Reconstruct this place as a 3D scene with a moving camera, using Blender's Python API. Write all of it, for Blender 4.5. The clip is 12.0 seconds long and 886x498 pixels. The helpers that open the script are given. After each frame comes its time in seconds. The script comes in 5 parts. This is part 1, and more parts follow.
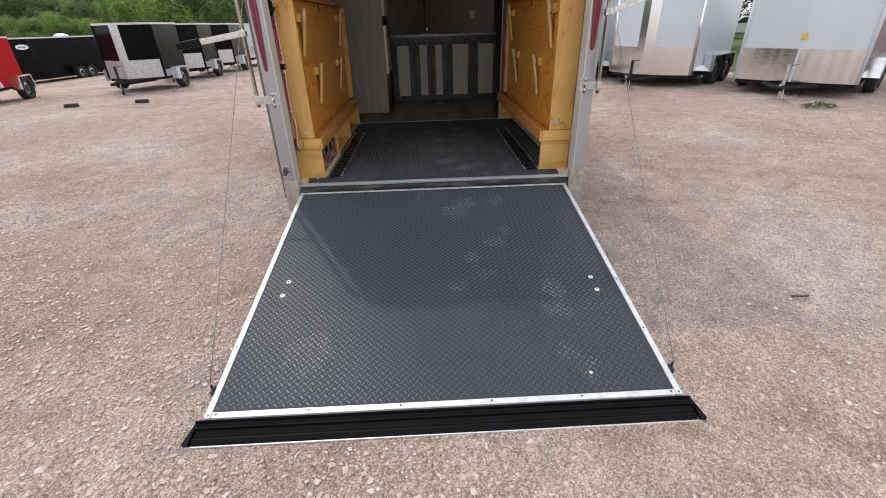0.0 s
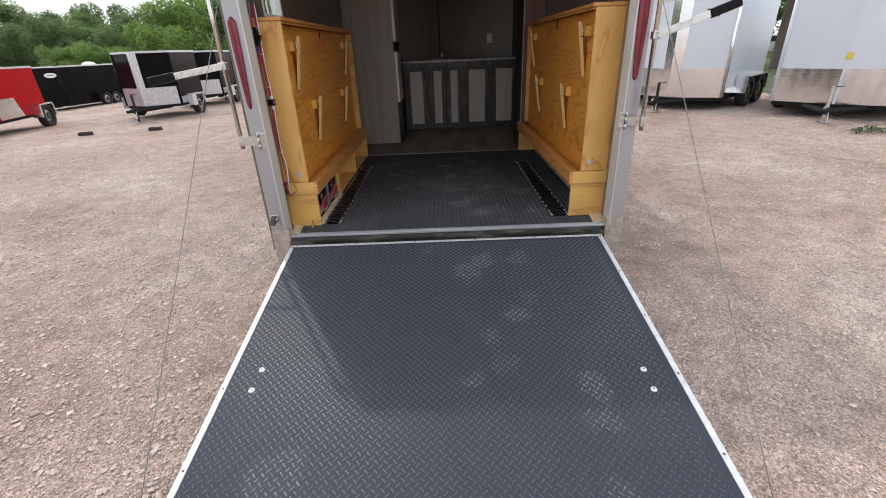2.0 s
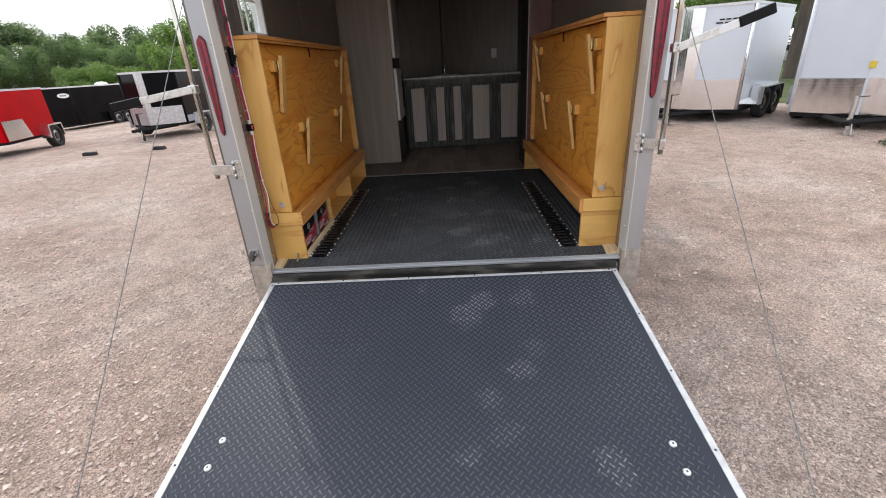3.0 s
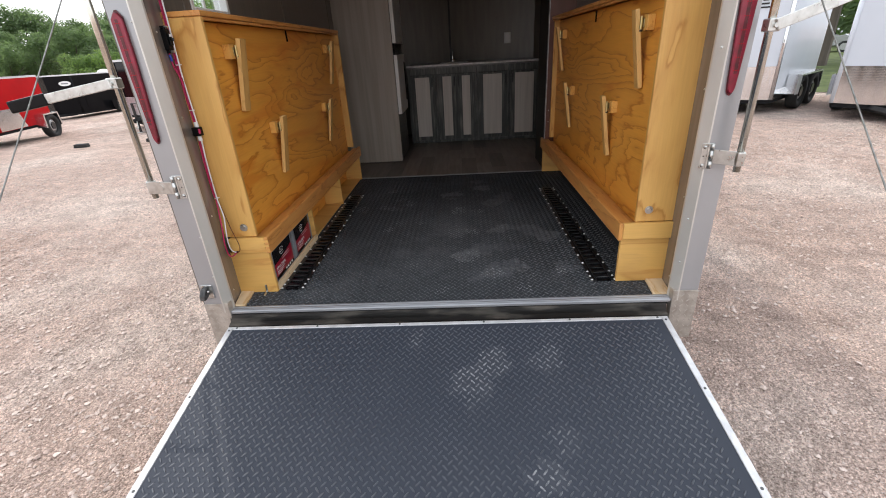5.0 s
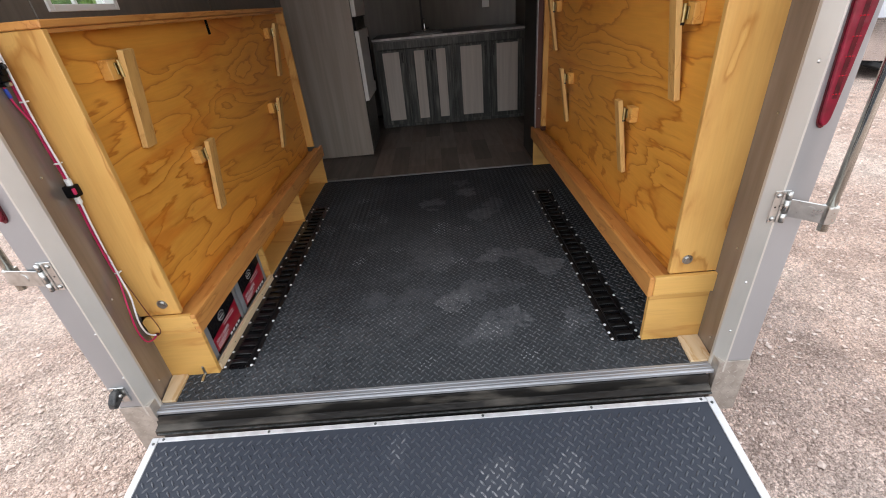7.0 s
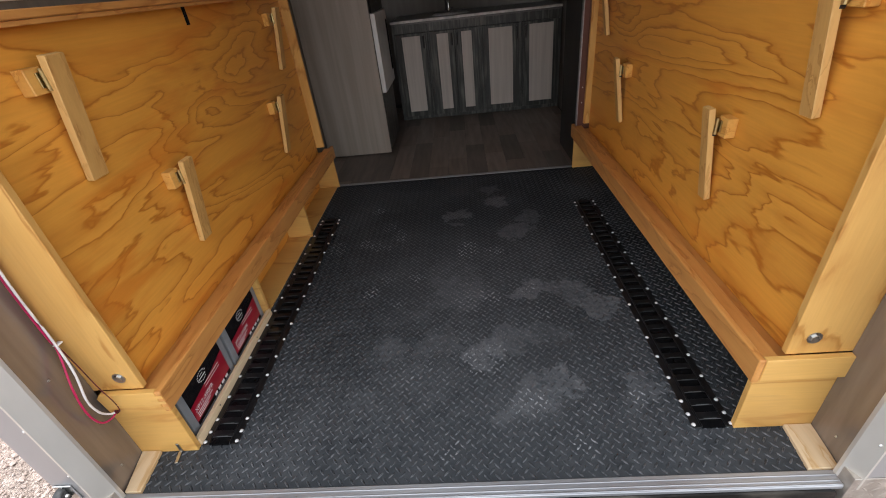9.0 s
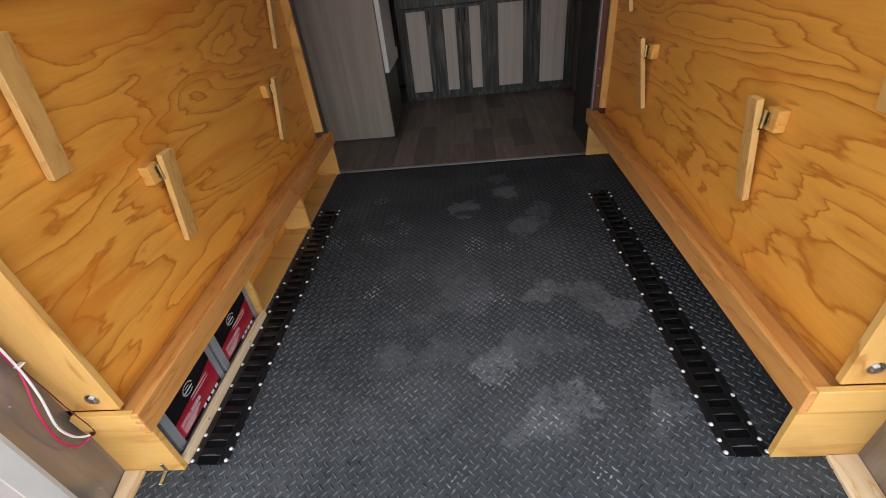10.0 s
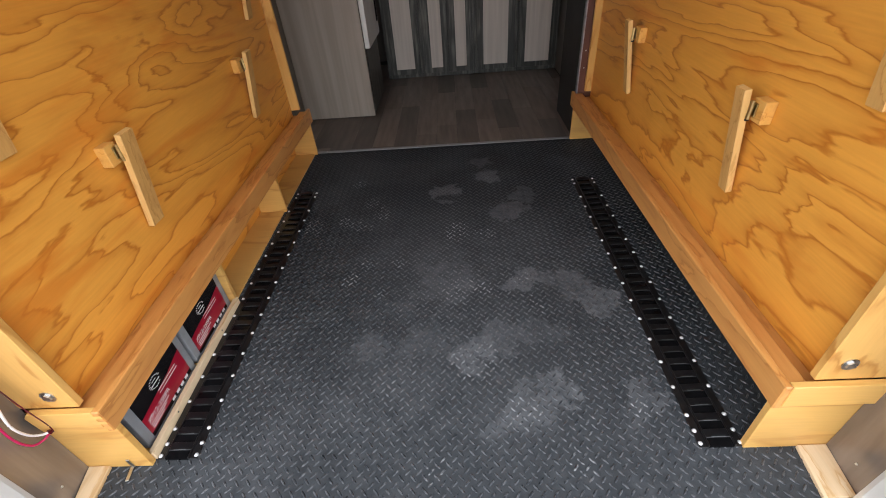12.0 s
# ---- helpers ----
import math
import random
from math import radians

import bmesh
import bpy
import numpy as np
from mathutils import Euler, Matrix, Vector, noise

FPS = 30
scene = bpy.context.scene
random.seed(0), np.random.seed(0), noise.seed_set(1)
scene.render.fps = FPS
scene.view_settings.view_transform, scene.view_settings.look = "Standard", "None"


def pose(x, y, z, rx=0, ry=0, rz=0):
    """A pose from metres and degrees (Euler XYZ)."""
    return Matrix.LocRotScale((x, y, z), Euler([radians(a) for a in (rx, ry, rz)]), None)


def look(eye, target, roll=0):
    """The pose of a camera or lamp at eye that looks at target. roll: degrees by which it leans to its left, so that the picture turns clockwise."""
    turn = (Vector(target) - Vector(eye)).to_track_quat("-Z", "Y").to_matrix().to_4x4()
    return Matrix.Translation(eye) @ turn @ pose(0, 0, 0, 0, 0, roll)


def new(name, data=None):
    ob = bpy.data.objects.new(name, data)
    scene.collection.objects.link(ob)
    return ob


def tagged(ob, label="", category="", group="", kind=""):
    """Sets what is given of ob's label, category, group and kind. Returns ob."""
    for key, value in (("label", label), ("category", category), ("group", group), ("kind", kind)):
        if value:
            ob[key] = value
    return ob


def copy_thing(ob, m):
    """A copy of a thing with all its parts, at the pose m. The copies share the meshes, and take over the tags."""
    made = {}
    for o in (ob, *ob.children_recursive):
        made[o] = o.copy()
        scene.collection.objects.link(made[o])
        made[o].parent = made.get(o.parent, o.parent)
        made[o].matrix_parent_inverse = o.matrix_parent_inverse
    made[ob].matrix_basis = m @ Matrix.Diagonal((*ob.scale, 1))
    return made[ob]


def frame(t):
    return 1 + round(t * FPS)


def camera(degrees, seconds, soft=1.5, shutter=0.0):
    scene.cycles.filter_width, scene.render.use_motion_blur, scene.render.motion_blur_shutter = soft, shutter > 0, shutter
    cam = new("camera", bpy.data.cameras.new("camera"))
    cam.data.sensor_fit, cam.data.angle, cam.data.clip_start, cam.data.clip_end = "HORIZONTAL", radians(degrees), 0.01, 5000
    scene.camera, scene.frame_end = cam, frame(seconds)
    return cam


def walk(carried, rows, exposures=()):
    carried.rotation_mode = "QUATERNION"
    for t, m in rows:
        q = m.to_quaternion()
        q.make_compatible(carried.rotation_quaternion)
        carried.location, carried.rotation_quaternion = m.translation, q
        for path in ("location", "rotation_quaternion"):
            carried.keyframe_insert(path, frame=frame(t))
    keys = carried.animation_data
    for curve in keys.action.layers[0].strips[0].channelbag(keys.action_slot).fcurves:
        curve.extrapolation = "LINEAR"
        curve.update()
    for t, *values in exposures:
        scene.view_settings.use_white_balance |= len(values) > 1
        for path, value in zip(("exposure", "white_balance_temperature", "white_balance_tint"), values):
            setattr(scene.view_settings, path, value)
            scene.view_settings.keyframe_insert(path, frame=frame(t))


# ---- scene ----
cam = camera(91.7, 12.0, soft=1.0)
PATH = [
    (0, (-0.031, -3.084, 1.469), (0.018, -1.312, 0.543), -1.7),
    (0.5, (0.002, -2.989, 1.477), (0.062, -1.214, 0.558), -1.5),
    (1, (0.08, -2.862, 1.501), (0.09, -1.077, 0.601), -2.1),
    (1.5, (0.062, -2.687, 1.482), (0.049, -0.888, 0.608), -2.4),
    (2, (0.018, -2.523, 1.494), (-0.007, -0.711, 0.647), -2.5),
    (2.5, (0.074, -2.378, 1.503), (0.04, -0.552, 0.687), -2.8),
    (3, (0.099, -2.212, 1.505), (0.032, -0.377, 0.711), -3.4),
    (3.2, (0.066, -2.144, 1.492), (-0.006, -0.309, 0.7), -3.2),
    (4.8, (0.122, -1.696, 1.521), (0.03, 0.12, 0.689), -3.5),
    (5, (0.126, -1.624, 1.496), (0.016, 0.188, 0.657), -3.5),
    (5.5, (0.077, -1.403, 1.502), (-0.036, 0.399, 0.643), -3.5),
    (6, (0.001, -1.22, 1.568), (-0.098, 0.542, 0.627), -3.7),
    (6.5, (0.027, -1.123, 1.583), (-0.03, 0.622, 0.608), -3.4),
    (7, (0.129, -1.014, 1.654), (0.09, 0.717, 0.651), -5.4),
    (7.5, (0.111, -0.86, 1.624), (0.034, 0.872, 0.626), -6.1),
    (7.7, (0.083, -0.773, 1.626), (0.002, 0.947, 0.61), -5.6),
    (9.3, (0.121, -0.515, 1.663), (-0.048, 1.159, 0.582), -7.3),
    (9.5, (0.13, -0.476, 1.652), (-0.056, 1.185, 0.554), -7.6),
    (10, (0.087, -0.389, 1.649), (-0.074, 1.246, 0.508), -6.8),
    (10.5, (0.102, -0.358, 1.661), (-0.058, 1.259, 0.495), -6.6),
    (11, (0.103, -0.353, 1.652), (-0.028, 1.257, 0.473), -5.7),
    (11.5, (0.092, -0.347, 1.648), (-0.007, 1.244, 0.439), -5.0),
    (12, (0.095, -0.335, 1.648), (0.01, 1.245, 0.425), -4.8),
]
walk(cam, [(t, look(eye, target, roll)) for t, eye, target, roll in PATH],
     [(0, 0.43), (1.0, 0.45), (2.5, 0.6), (3.2, 0.68), (4.8, 0.87), (5.5, 0.95), (6.5, 1.15), (7.5, 1.18), (9.3, 1.38), (10.5, 1.79), (11.0, 1.90), (12, 1.89)])

# ---- world, sun, exposure ----
SUN = Vector((-0.339, 0.561, 1.0)).normalized()
world = bpy.data.worlds.new("sky")
scene.world = world
world.use_nodes = True
wt = world.node_tree
wt.nodes.clear()
sky = wt.nodes.new("ShaderNodeTexSky")
sky.sky_type, sky.sun_disc = "NISHITA", False
sky.sun_elevation = math.asin(SUN.z)
sky.sun_rotation = math.atan2(SUN.x, SUN.y)
sky.air_density, sky.dust_density, sky.ozone_density = 1.0, 4.0, 1.0
haze = wt.nodes.new("ShaderNodeMix")
haze.data_type = "RGBA"
haze.inputs[0].default_value = 0.72
haze.inputs[7].default_value = (9.15, 9.4, 9.8, 1)
bg = wt.nodes.new("ShaderNodeBackground")
bg.inputs[1].default_value = 0.132
wo = wt.nodes.new("ShaderNodeOutputWorld")
wt.links.new(sky.outputs[0], haze.inputs[6])
wt.links.new(haze.outputs[2], bg.inputs[0])
wt.links.new(bg.outputs[0], wo.inputs[0])

sun = new("sun", bpy.data.lights.new("sun", "SUN"))
sun.data.energy, sun.data.angle, sun.data.color = 0.75, radians(0.9), (1, 0.95, 0.88)
sun.matrix_world = look(SUN * 50, (0, 0, 0))


# ---- materials ----
def mat(name, colour, rough=0.5, metal=0.0, dark=None, scale=8.0, stretch=(1, 1, 1), bump=0.0, bump_scale=60.0,
        spec=0.5, detail=4.0, lo=0.35, hi=0.65, rough_var=0.0, coat=0.0):
    """A principled material whose colour drifts between two tones, with fine relief."""
    m = bpy.data.materials.new(name)
    m.use_nodes = True
    nt = m.node_tree
    b = nt.nodes["Principled BSDF"]
    b.inputs["Roughness"].default_value, b.inputs["Metallic"].default_value = rough, metal
    b.inputs["Specular IOR Level"].default_value = spec
    b.inputs["Coat Weight"].default_value = coat
    tc = nt.nodes.new("ShaderNodeTexCoord")
    mp = nt.nodes.new("ShaderNodeMapping")
    mp.inputs["Scale"].default_value = stretch
    nt.links.new(tc.outputs["Object"], mp.inputs[0])
    n = nt.nodes.new("ShaderNodeTexNoise")
    n.inputs["Scale"].default_value, n.inputs["Detail"].default_value = scale, detail
    nt.links.new(mp.outputs[0], n.inputs[0])
    r = nt.nodes.new("ShaderNodeValToRGB")
    r.color_ramp.elements[0].position, r.color_ramp.elements[1].position = lo, hi
    r.color_ramp.elements[0].color = (*(dark or [c * 0.8 for c in colour]), 1)
    r.color_ramp.elements[1].color = (*colour, 1)
    nt.links.new(n.outputs[0], r.inputs[0])
    nt.links.new(r.outputs[0], b.inputs["Base Color"])
    if rough_var:
        mr = nt.nodes.new("ShaderNodeMapRange")
        mr.inputs[3].default_value, mr.inputs[4].default_value = rough - rough_var, rough + rough_var
        nt.links.new(n.outputs[0], mr.inputs[0])
        nt.links.new(mr.outputs[0], b.inputs["Roughness"])
    if bump:
        n2 = nt.nodes.new("ShaderNodeTexNoise")
        n2.inputs["Scale"].default_value, n2.inputs["Detail"].default_value = bump_scale, 5
        nt.links.new(mp.outputs[0], n2.inputs[0])
        bp = nt.nodes.new("ShaderNodeBump")
        bp.inputs["Strength"].default_value, bp.inputs["Distance"].default_value = bump, 0.01
        nt.links.new(n2.outputs[0], bp.inputs["Height"])
        nt.links.new(bp.outputs[0], b.inputs["Normal"])
    return m


def plywood(name, light, line, scale, rings, along="y", gloss=0.38, patch=(0.42, 0.2, 0.06)):
    """Rotary-cut veneer: the rings are contour lines of a slow noise, drawn out along the grain."""
    m = bpy.data.materials.new(name)
    m.use_nodes = True
    nt = m.node_tree
    N, K = nt.nodes, nt.links
    b = N["Principled BSDF"]
    b.inputs["Roughness"].default_value = gloss
    tc = N.new("ShaderNodeTexCoord")
    mp = N.new("ShaderNodeMapping")
    mp.inputs["Scale"].default_value = {"y": (1, 0.19, 1), "z": (1, 1, 0.30), "x": (0.2, 1, 1)}[along]
    mp.inputs["Location"].default_value = (3.7, 1.3, 5.1)
    K.new(tc.outputs["Object"], mp.inputs[0])
    n = N.new("ShaderNodeTexNoise")
    n.inputs["Scale"].default_value, n.inputs["Detail"].default_value, n.inputs["Roughness"].default_value = scale, 5.0, 0.43
    n.inputs["Distortion"].default_value = 0.5
    # a fine tremble makes the rings ragged
    jag = N.new("ShaderNodeTexNoise")
    jag.inputs["Scale"].default_value, jag.inputs["Detail"].default_value = scale * 7, 4
    K.new(mp.outputs[0], jag.inputs[0])
    shake = N.new("ShaderNodeVectorMath")
    shake.operation = "MULTIPLY_ADD"
    shake.inputs[1].default_value = (0.022, 0.022, 0.022)
    K.new(jag.outputs[1], shake.inputs[0])
    K.new(mp.outputs[0], shake.inputs[2])
    K.new(shake.outputs[0], n.inputs[0])
    mu = N.new("ShaderNodeMath")
    mu.operation = "MULTIPLY"
    mu.inputs[1].default_value = rings
    K.new(n.outputs[0], mu.inputs[0])
    fr = N.new("ShaderNodeMath")
    fr.operation = "FRACT"
    K.new(mu.outputs[0], fr.inputs[0])
    ramp = N.new("ShaderNodeValToRGB")
    e = ramp.color_ramp.elements
    e[0].position, e[0].color = 0.0, (*light, 1)
    e[1].position, e[1].color = 1.0, (*[l * 0.94 for l in light], 1)
    for p, f in ((0.35, 0.04), (0.62, 0.17), (0.80, 0.38), (0.885, 0.92), (0.93, 0.6), (0.97, 0.1)):
        s = e.new(p)
        s.color = (*[a + (c - a) * f for a, c in zip(light, line)], 1)
    K.new(fr.outputs[0], ramp.inputs[0])
    # reddish heartwood patches and fine pores
    n3 = N.new("ShaderNodeTexNoise")
    n3.inputs["Scale"].default_value, n3.inputs["Detail"].default_value, n3.inputs["Distortion"].default_value = scale * 1.5, 7, 1.0
    K.new(mp.outputs[0], n3.inputs[0])
    rp = N.new("ShaderNodeValToRGB")
    rp.color_ramp.elements[0].position, rp.color_ramp.elements[1].position = 0.55, 0.68
    rp.color_ramp.elements[0].color, rp.color_ramp.elements[1].color = (0, 0, 0, 1), (0.6, 0.6, 0.6, 1)
    K.new(n3.outputs[0], rp.inputs[0])
    mx = N.new("ShaderNodeMix")
    mx.data_type = "RGBA"
    mx.inputs[7].default_value = (*patch, 1)
    K.new(rp.outputs[0], mx.inputs[0])
    K.new(ramp.outputs[0], mx.inputs[6])
    mp2 = N.new("ShaderNodeMapping")
    mp2.inputs["Scale"].default_value = {"y": (1, 0.04, 1), "z": (1, 1, 0.04), "x": (0.04, 1, 1)}[along]
    K.new(tc.outputs["Object"], mp2.inputs[0])
    n4 = N.new("ShaderNodeTexNoise")
    n4.inputs["Scale"].default_value, n4.inputs["Detail"].default_value = 150, 4
    K.new(mp2.outputs[0], n4.inputs[0])
    mr = N.new("ShaderNodeMapRange")
    mr.inputs[3].default_value, mr.inputs[4].default_value = 0.89, 1.08
    K.new(n4.outputs[0], mr.inputs[0])
    mm = N.new("ShaderNodeMix")
    mm.data_type, mm.blend_type = "RGBA", "MULTIPLY"
    mm.inputs[0].default_value = 1
    K.new(mx.outputs[2], mm.inputs[6])
    K.new(mr.outputs[0], mm.inputs[7])
    K.new(mm.outputs[2], b.inputs["Base Color"])
    bp = N.new("ShaderNodeBump")
    bp.inputs["Strength"].default_value, bp.inputs["Distance"].default_value = 0.05, 0.004
    K.new(n4.outputs[0], bp.inputs["Height"])
    K.new(bp.outputs[0], b.inputs["Normal"])
    return m


def rubber(name, base, dust, blobs, rough=0.42, lug=False, spec=0.5, thick=0.4, door_light=()):
    """Black moulded rubber with scuffed dust in patches. blobs: (x, y, radius) of walked-on spots. The last list paints
    light from the door.
    """
    m = bpy.data.materials.new(name)
    m.use_nodes = True
    nt = m.node_tree
    N, K = nt.nodes, nt.links
    b = N["Principled BSDF"]
    tc = N.new("ShaderNodeTexCoord")

    def noise_of(scale, detail, rough_of):
        n = N.new("ShaderNodeTexNoise")
        n.inputs["Scale"].default_value, n.inputs["Detail"].default_value, n.inputs["Roughness"].default_value = scale, detail, rough_of
        K.new(tc.outputs["Object"], n.inputs[0])
        return n

    def ranged(sock, a0, a1, b0, b1):
        r = N.new("ShaderNodeMapRange")
        for i, v in enumerate((a0, a1, b0, b1)):
            r.inputs[i + 1].default_value = v
        K.new(sock, r.inputs[0])
        return r.outputs[0]

    def maths(kind, p, q):
        n = N.new("ShaderNodeMath")
        n.operation, n.use_clamp = kind, True
        K.new(p, n.inputs[0])
        if isinstance(q, float):
            n.inputs[1].default_value = q
        else:
            K.new(q, n.inputs[1])
        return n.outputs[0]

    slow, edge = noise_of(3.0, 8, 0.6), noise_of(8.0, 8, 0.65)
    fine = noise_of(90.0, 4, 0.7) if lug else noise_of(24.0, 8, 0.7)
    # spots with ragged borders
    wob = N.new("ShaderNodeVectorMath")
    wob.operation = "MULTIPLY_ADD"
    sway = 0.18 if lug else 0.34
    wob.inputs[1].default_value = (sway, sway, 0)
    K.new(edge.outputs[1], wob.inputs[0])
    K.new(tc.outputs["Object"], wob.inputs[2])
    flat = N.new("ShaderNodeVectorMath")
    flat.operation = "MULTIPLY"
    flat.inputs[1].default_value = (1, 1, 0)
    K.new(wob.outputs[0], flat.inputs[0])
    total = None
    for k, (x, y, r) in enumerate(blobs):
        d = N.new("ShaderNodeVectorMath")
        d.operation = "DISTANCE"
        d.inputs[1].default_value = (x + sway / 2, y + sway / 2, 0)
        K.new(flat.outputs[0], d.inputs[0])
        f = ranged(d.outputs[1], r * (0.72 + 0.18 * (k % 2)), r * 1.04, (0.55, 1.0, 0.75)[k % 3], 0.0)
        total = f if total is None else maths("MAXIMUM", total, f)
    # light falling in at the door, painted as paler rubber in the dust colour
    for x, y, r in door_light:
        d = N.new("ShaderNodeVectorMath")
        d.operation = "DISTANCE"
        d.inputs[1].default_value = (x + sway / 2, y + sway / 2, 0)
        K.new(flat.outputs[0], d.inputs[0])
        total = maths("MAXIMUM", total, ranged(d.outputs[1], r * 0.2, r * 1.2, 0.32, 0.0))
    grain = ranged(fine.outputs[0], *((0.45, 0.60, 0.0, 1.0) if lug else (0.30, 0.66, 0.35, 1.0)))
    film = ranged(slow.outputs[0], 0.45, 0.75, 0.0, 0.10 if lug else 0.22)
    amount = maths("MULTIPLY", maths("ADD", maths("MULTIPLY", total, grain), film), thick)
    mx = N.new("ShaderNodeMix")
    mx.data_type = "RGBA"
    mx.inputs[6].default_value, mx.inputs[7].default_value = (*base, 1), (*dust, 1)
    K.new(amount, mx.inputs[0])
    K.new(mx.outputs[2], b.inputs["Base Color"])
    K.new(ranged(amount, 0.0, 1.0, rough, 0.8), b.inputs["Roughness"])
    b.inputs["Specular IOR Level"].default_value = spec
    bp = N.new("ShaderNodeBump")
    bp.inputs["Strength"].default_value, bp.inputs["Distance"].default_value = 0.15, 0.002
    K.new(noise_of(500.0, 2, 0.5).outputs[0], bp.inputs["Height"])
    K.new(bp.outputs[0], b.inputs["Normal"])
    return m


def tread_plate(name):
    """Polished aluminium chequer plate for far panels."""
    m = bpy.data.materials.new(name)
    m.use_nodes = True
    nt = m.node_tree
    N, K = nt.nodes, nt.links
    b = N["Principled BSDF"]
    b.inputs["Metallic"].default_value, b.inputs["Roughness"].default_value = 1.0, 0.16
    b.inputs["Base Color"].default_value = (0.72, 0.72, 0.73, 1)
    tc = N.new("ShaderNodeTexCoord")
    v = N.new("ShaderNodeTexVoronoi")
    v.inputs["Scale"].default_value = 40
    v.inputs["Randomness"].default_value = 0.15
    K.new(tc.outputs["Object"], v.inputs[0])
    studs = N.new("ShaderNodeMapRange")
    studs.inputs[1].default_value, studs.inputs[2].default_value = 0.25, 0.55
    studs.inputs[3].default_value, studs.inputs[4].default_value = 0.27, 0.11
    K.new(v.outputs[0], studs.inputs[0])
    K.new(studs.outputs[0], b.inputs["Roughness"])
    bp = N.new("ShaderNodeBump")
    bp.inputs["Strength"].default_value, bp.inputs["Distance"].default_value = 0.10, 0.004
    K.new(v.outputs[0], bp.inputs["Height"])
    slow = N.new("ShaderNodeTexNoise")
    slow.inputs["Scale"].default_value = 2.2
    K.new(tc.outputs["Object"], slow.inputs[0])
    warp = N.new("ShaderNodeBump")
    warp.inputs["Strength"].default_value, warp.inputs["Distance"].default_value = 0.12, 0.04
    K.new(slow.outputs[0], warp.inputs["Height"])
    K.new(warp.outputs[0], bp.inputs["Normal"])
    K.new(bp.outputs[0], b.inputs["Normal"])
    return m


def gravel_material():
    m = bpy.data.materials.new("gravel")
    m.use_nodes = True
    nt = m.node_tree
    N, K = nt.nodes, nt.links
    b = N["Principled BSDF"]
    b.inputs["Roughness"].default_value = 0.9
    b.inputs["Specular IOR Level"].default_value = 0.25
    tc = N.new("ShaderNodeTexCoord")

    def noise_of(scale, detail=5.0):
        n = N.new("ShaderNodeTexNoise")
        n.inputs["Scale"].default_value, n.inputs["Detail"].default_value = scale, detail
        K.new(tc.outputs["Object"], n.inputs[0])
        return n.outputs[0]

    def ramp_of(sock, stops):
        r = N.new("ShaderNodeValToRGB")
        e = r.color_ramp.elements
        e[0].position, e[0].color = stops[0][0], (*stops[0][1], 1)
        e[1].position, e[1].color = stops[-1][0], (*stops[-1][1], 1)
        for p, c in stops[1:-1]:
            e.new(p).color = (*c, 1)
        K.new(sock, r.inputs[0])
        return r.outputs[0]

    def mixed(kind, f, a, c):
        mx = N.new("ShaderNodeMix")
        mx.data_type, mx.blend_type = "RGBA", kind
        mx.inputs[0].default_value = f
        K.new(a, mx.inputs[6])
        K.new(c, mx.inputs[7])
        return mx.outputs[2]

    big = ramp_of(noise_of(0.55, 8), [(0.32, (0.58, 0.43, 0.365)), (0.5, (0.705, 0.55, 0.487)), (0.66, (0.79, 0.67, 0.61))])
    mid = ramp_of(noise_of(5, 7), [(0.3, (0.52, 0.50, 0.48)), (0.5, (0.95, 0.94, 0.93)), (0.72, (1.32, 1.31, 1.29))])
    track = ramp_of(noise_of(1.7, 6), [(0.36, (0.70, 0.66, 0.64)), (0.5, (1.0, 1.0, 1.0)), (0.66, (1.3, 1.3, 1.3))])
    v = N.new("ShaderNodeTexVoronoi")
    v.inputs["Scale"].default_value = 85
    K.new(tc.outputs["Object"], v.inputs[0])
    peb = ramp_of(v.outputs["Color"], [(0.1, (0.62, 0.59, 0.57)), (0.5, (0.99, 0.98, 0.97)), (0.9, (1.32, 1.30, 1.29))])
    v2 = N.new("ShaderNodeTexVoronoi")
    v2.inputs["Scale"].default_value = 190
    K.new(tc.outputs["Object"], v2.inputs[0])
    small = ramp_of(v2.outputs["Color"], [(0.1, (0.70, 0.67, 0.65)), (0.5, (1.0, 0.99, 0.98)), (0.9, (1.26, 1.25, 1.24))])
    fine = ramp_of(noise_of(120, 4), [(0.36, (0.66, 0.64, 0.62)), (0.6, (1.18, 1.20, 1.20))])
    col = mixed("MULTIPLY", 1, mixed("MULTIPLY", 0.8, mixed("MULTIPLY", 0.5, mixed("MULTIPLY", 0.2, big, track), mid), mixed("MULTIPLY", 1, peb, small)), fine)
    K.new(col, b.inputs["Base Color"])
    bp = N.new("ShaderNodeBump")
    bp.inputs["Strength"].default_value, bp.inputs["Distance"].default_value = 1.0, 0.025
    ad = N.new("ShaderNodeMath")
    ad.operation = "SUBTRACT"
    K.new(noise_of(22, 9), ad.inputs[0])
    K.new(v.outputs["Distance"], ad.inputs[1])
    a2 = N.new("ShaderNodeMath")
    a2.operation = "MULTIPLY_ADD"
    a2.inputs[1].default_value = -0.6
    K.new(v2.outputs["Distance"], a2.inputs[0])
    K.new(ad.outputs[0], a2.inputs[2])
    lumps = N.new("ShaderNodeMath")
    lumps.operation = "MULTIPLY_ADD"
    lumps.inputs[1].default_value = 4.5
    K.new(noise_of(9, 9), lumps.inputs[0])
    K.new(a2.outputs[0], lumps.inputs[2])
    K.new(lumps.outputs[0], bp.inputs["Height"])
    K.new(bp.outputs[0], b.inputs["Normal"])
    return m


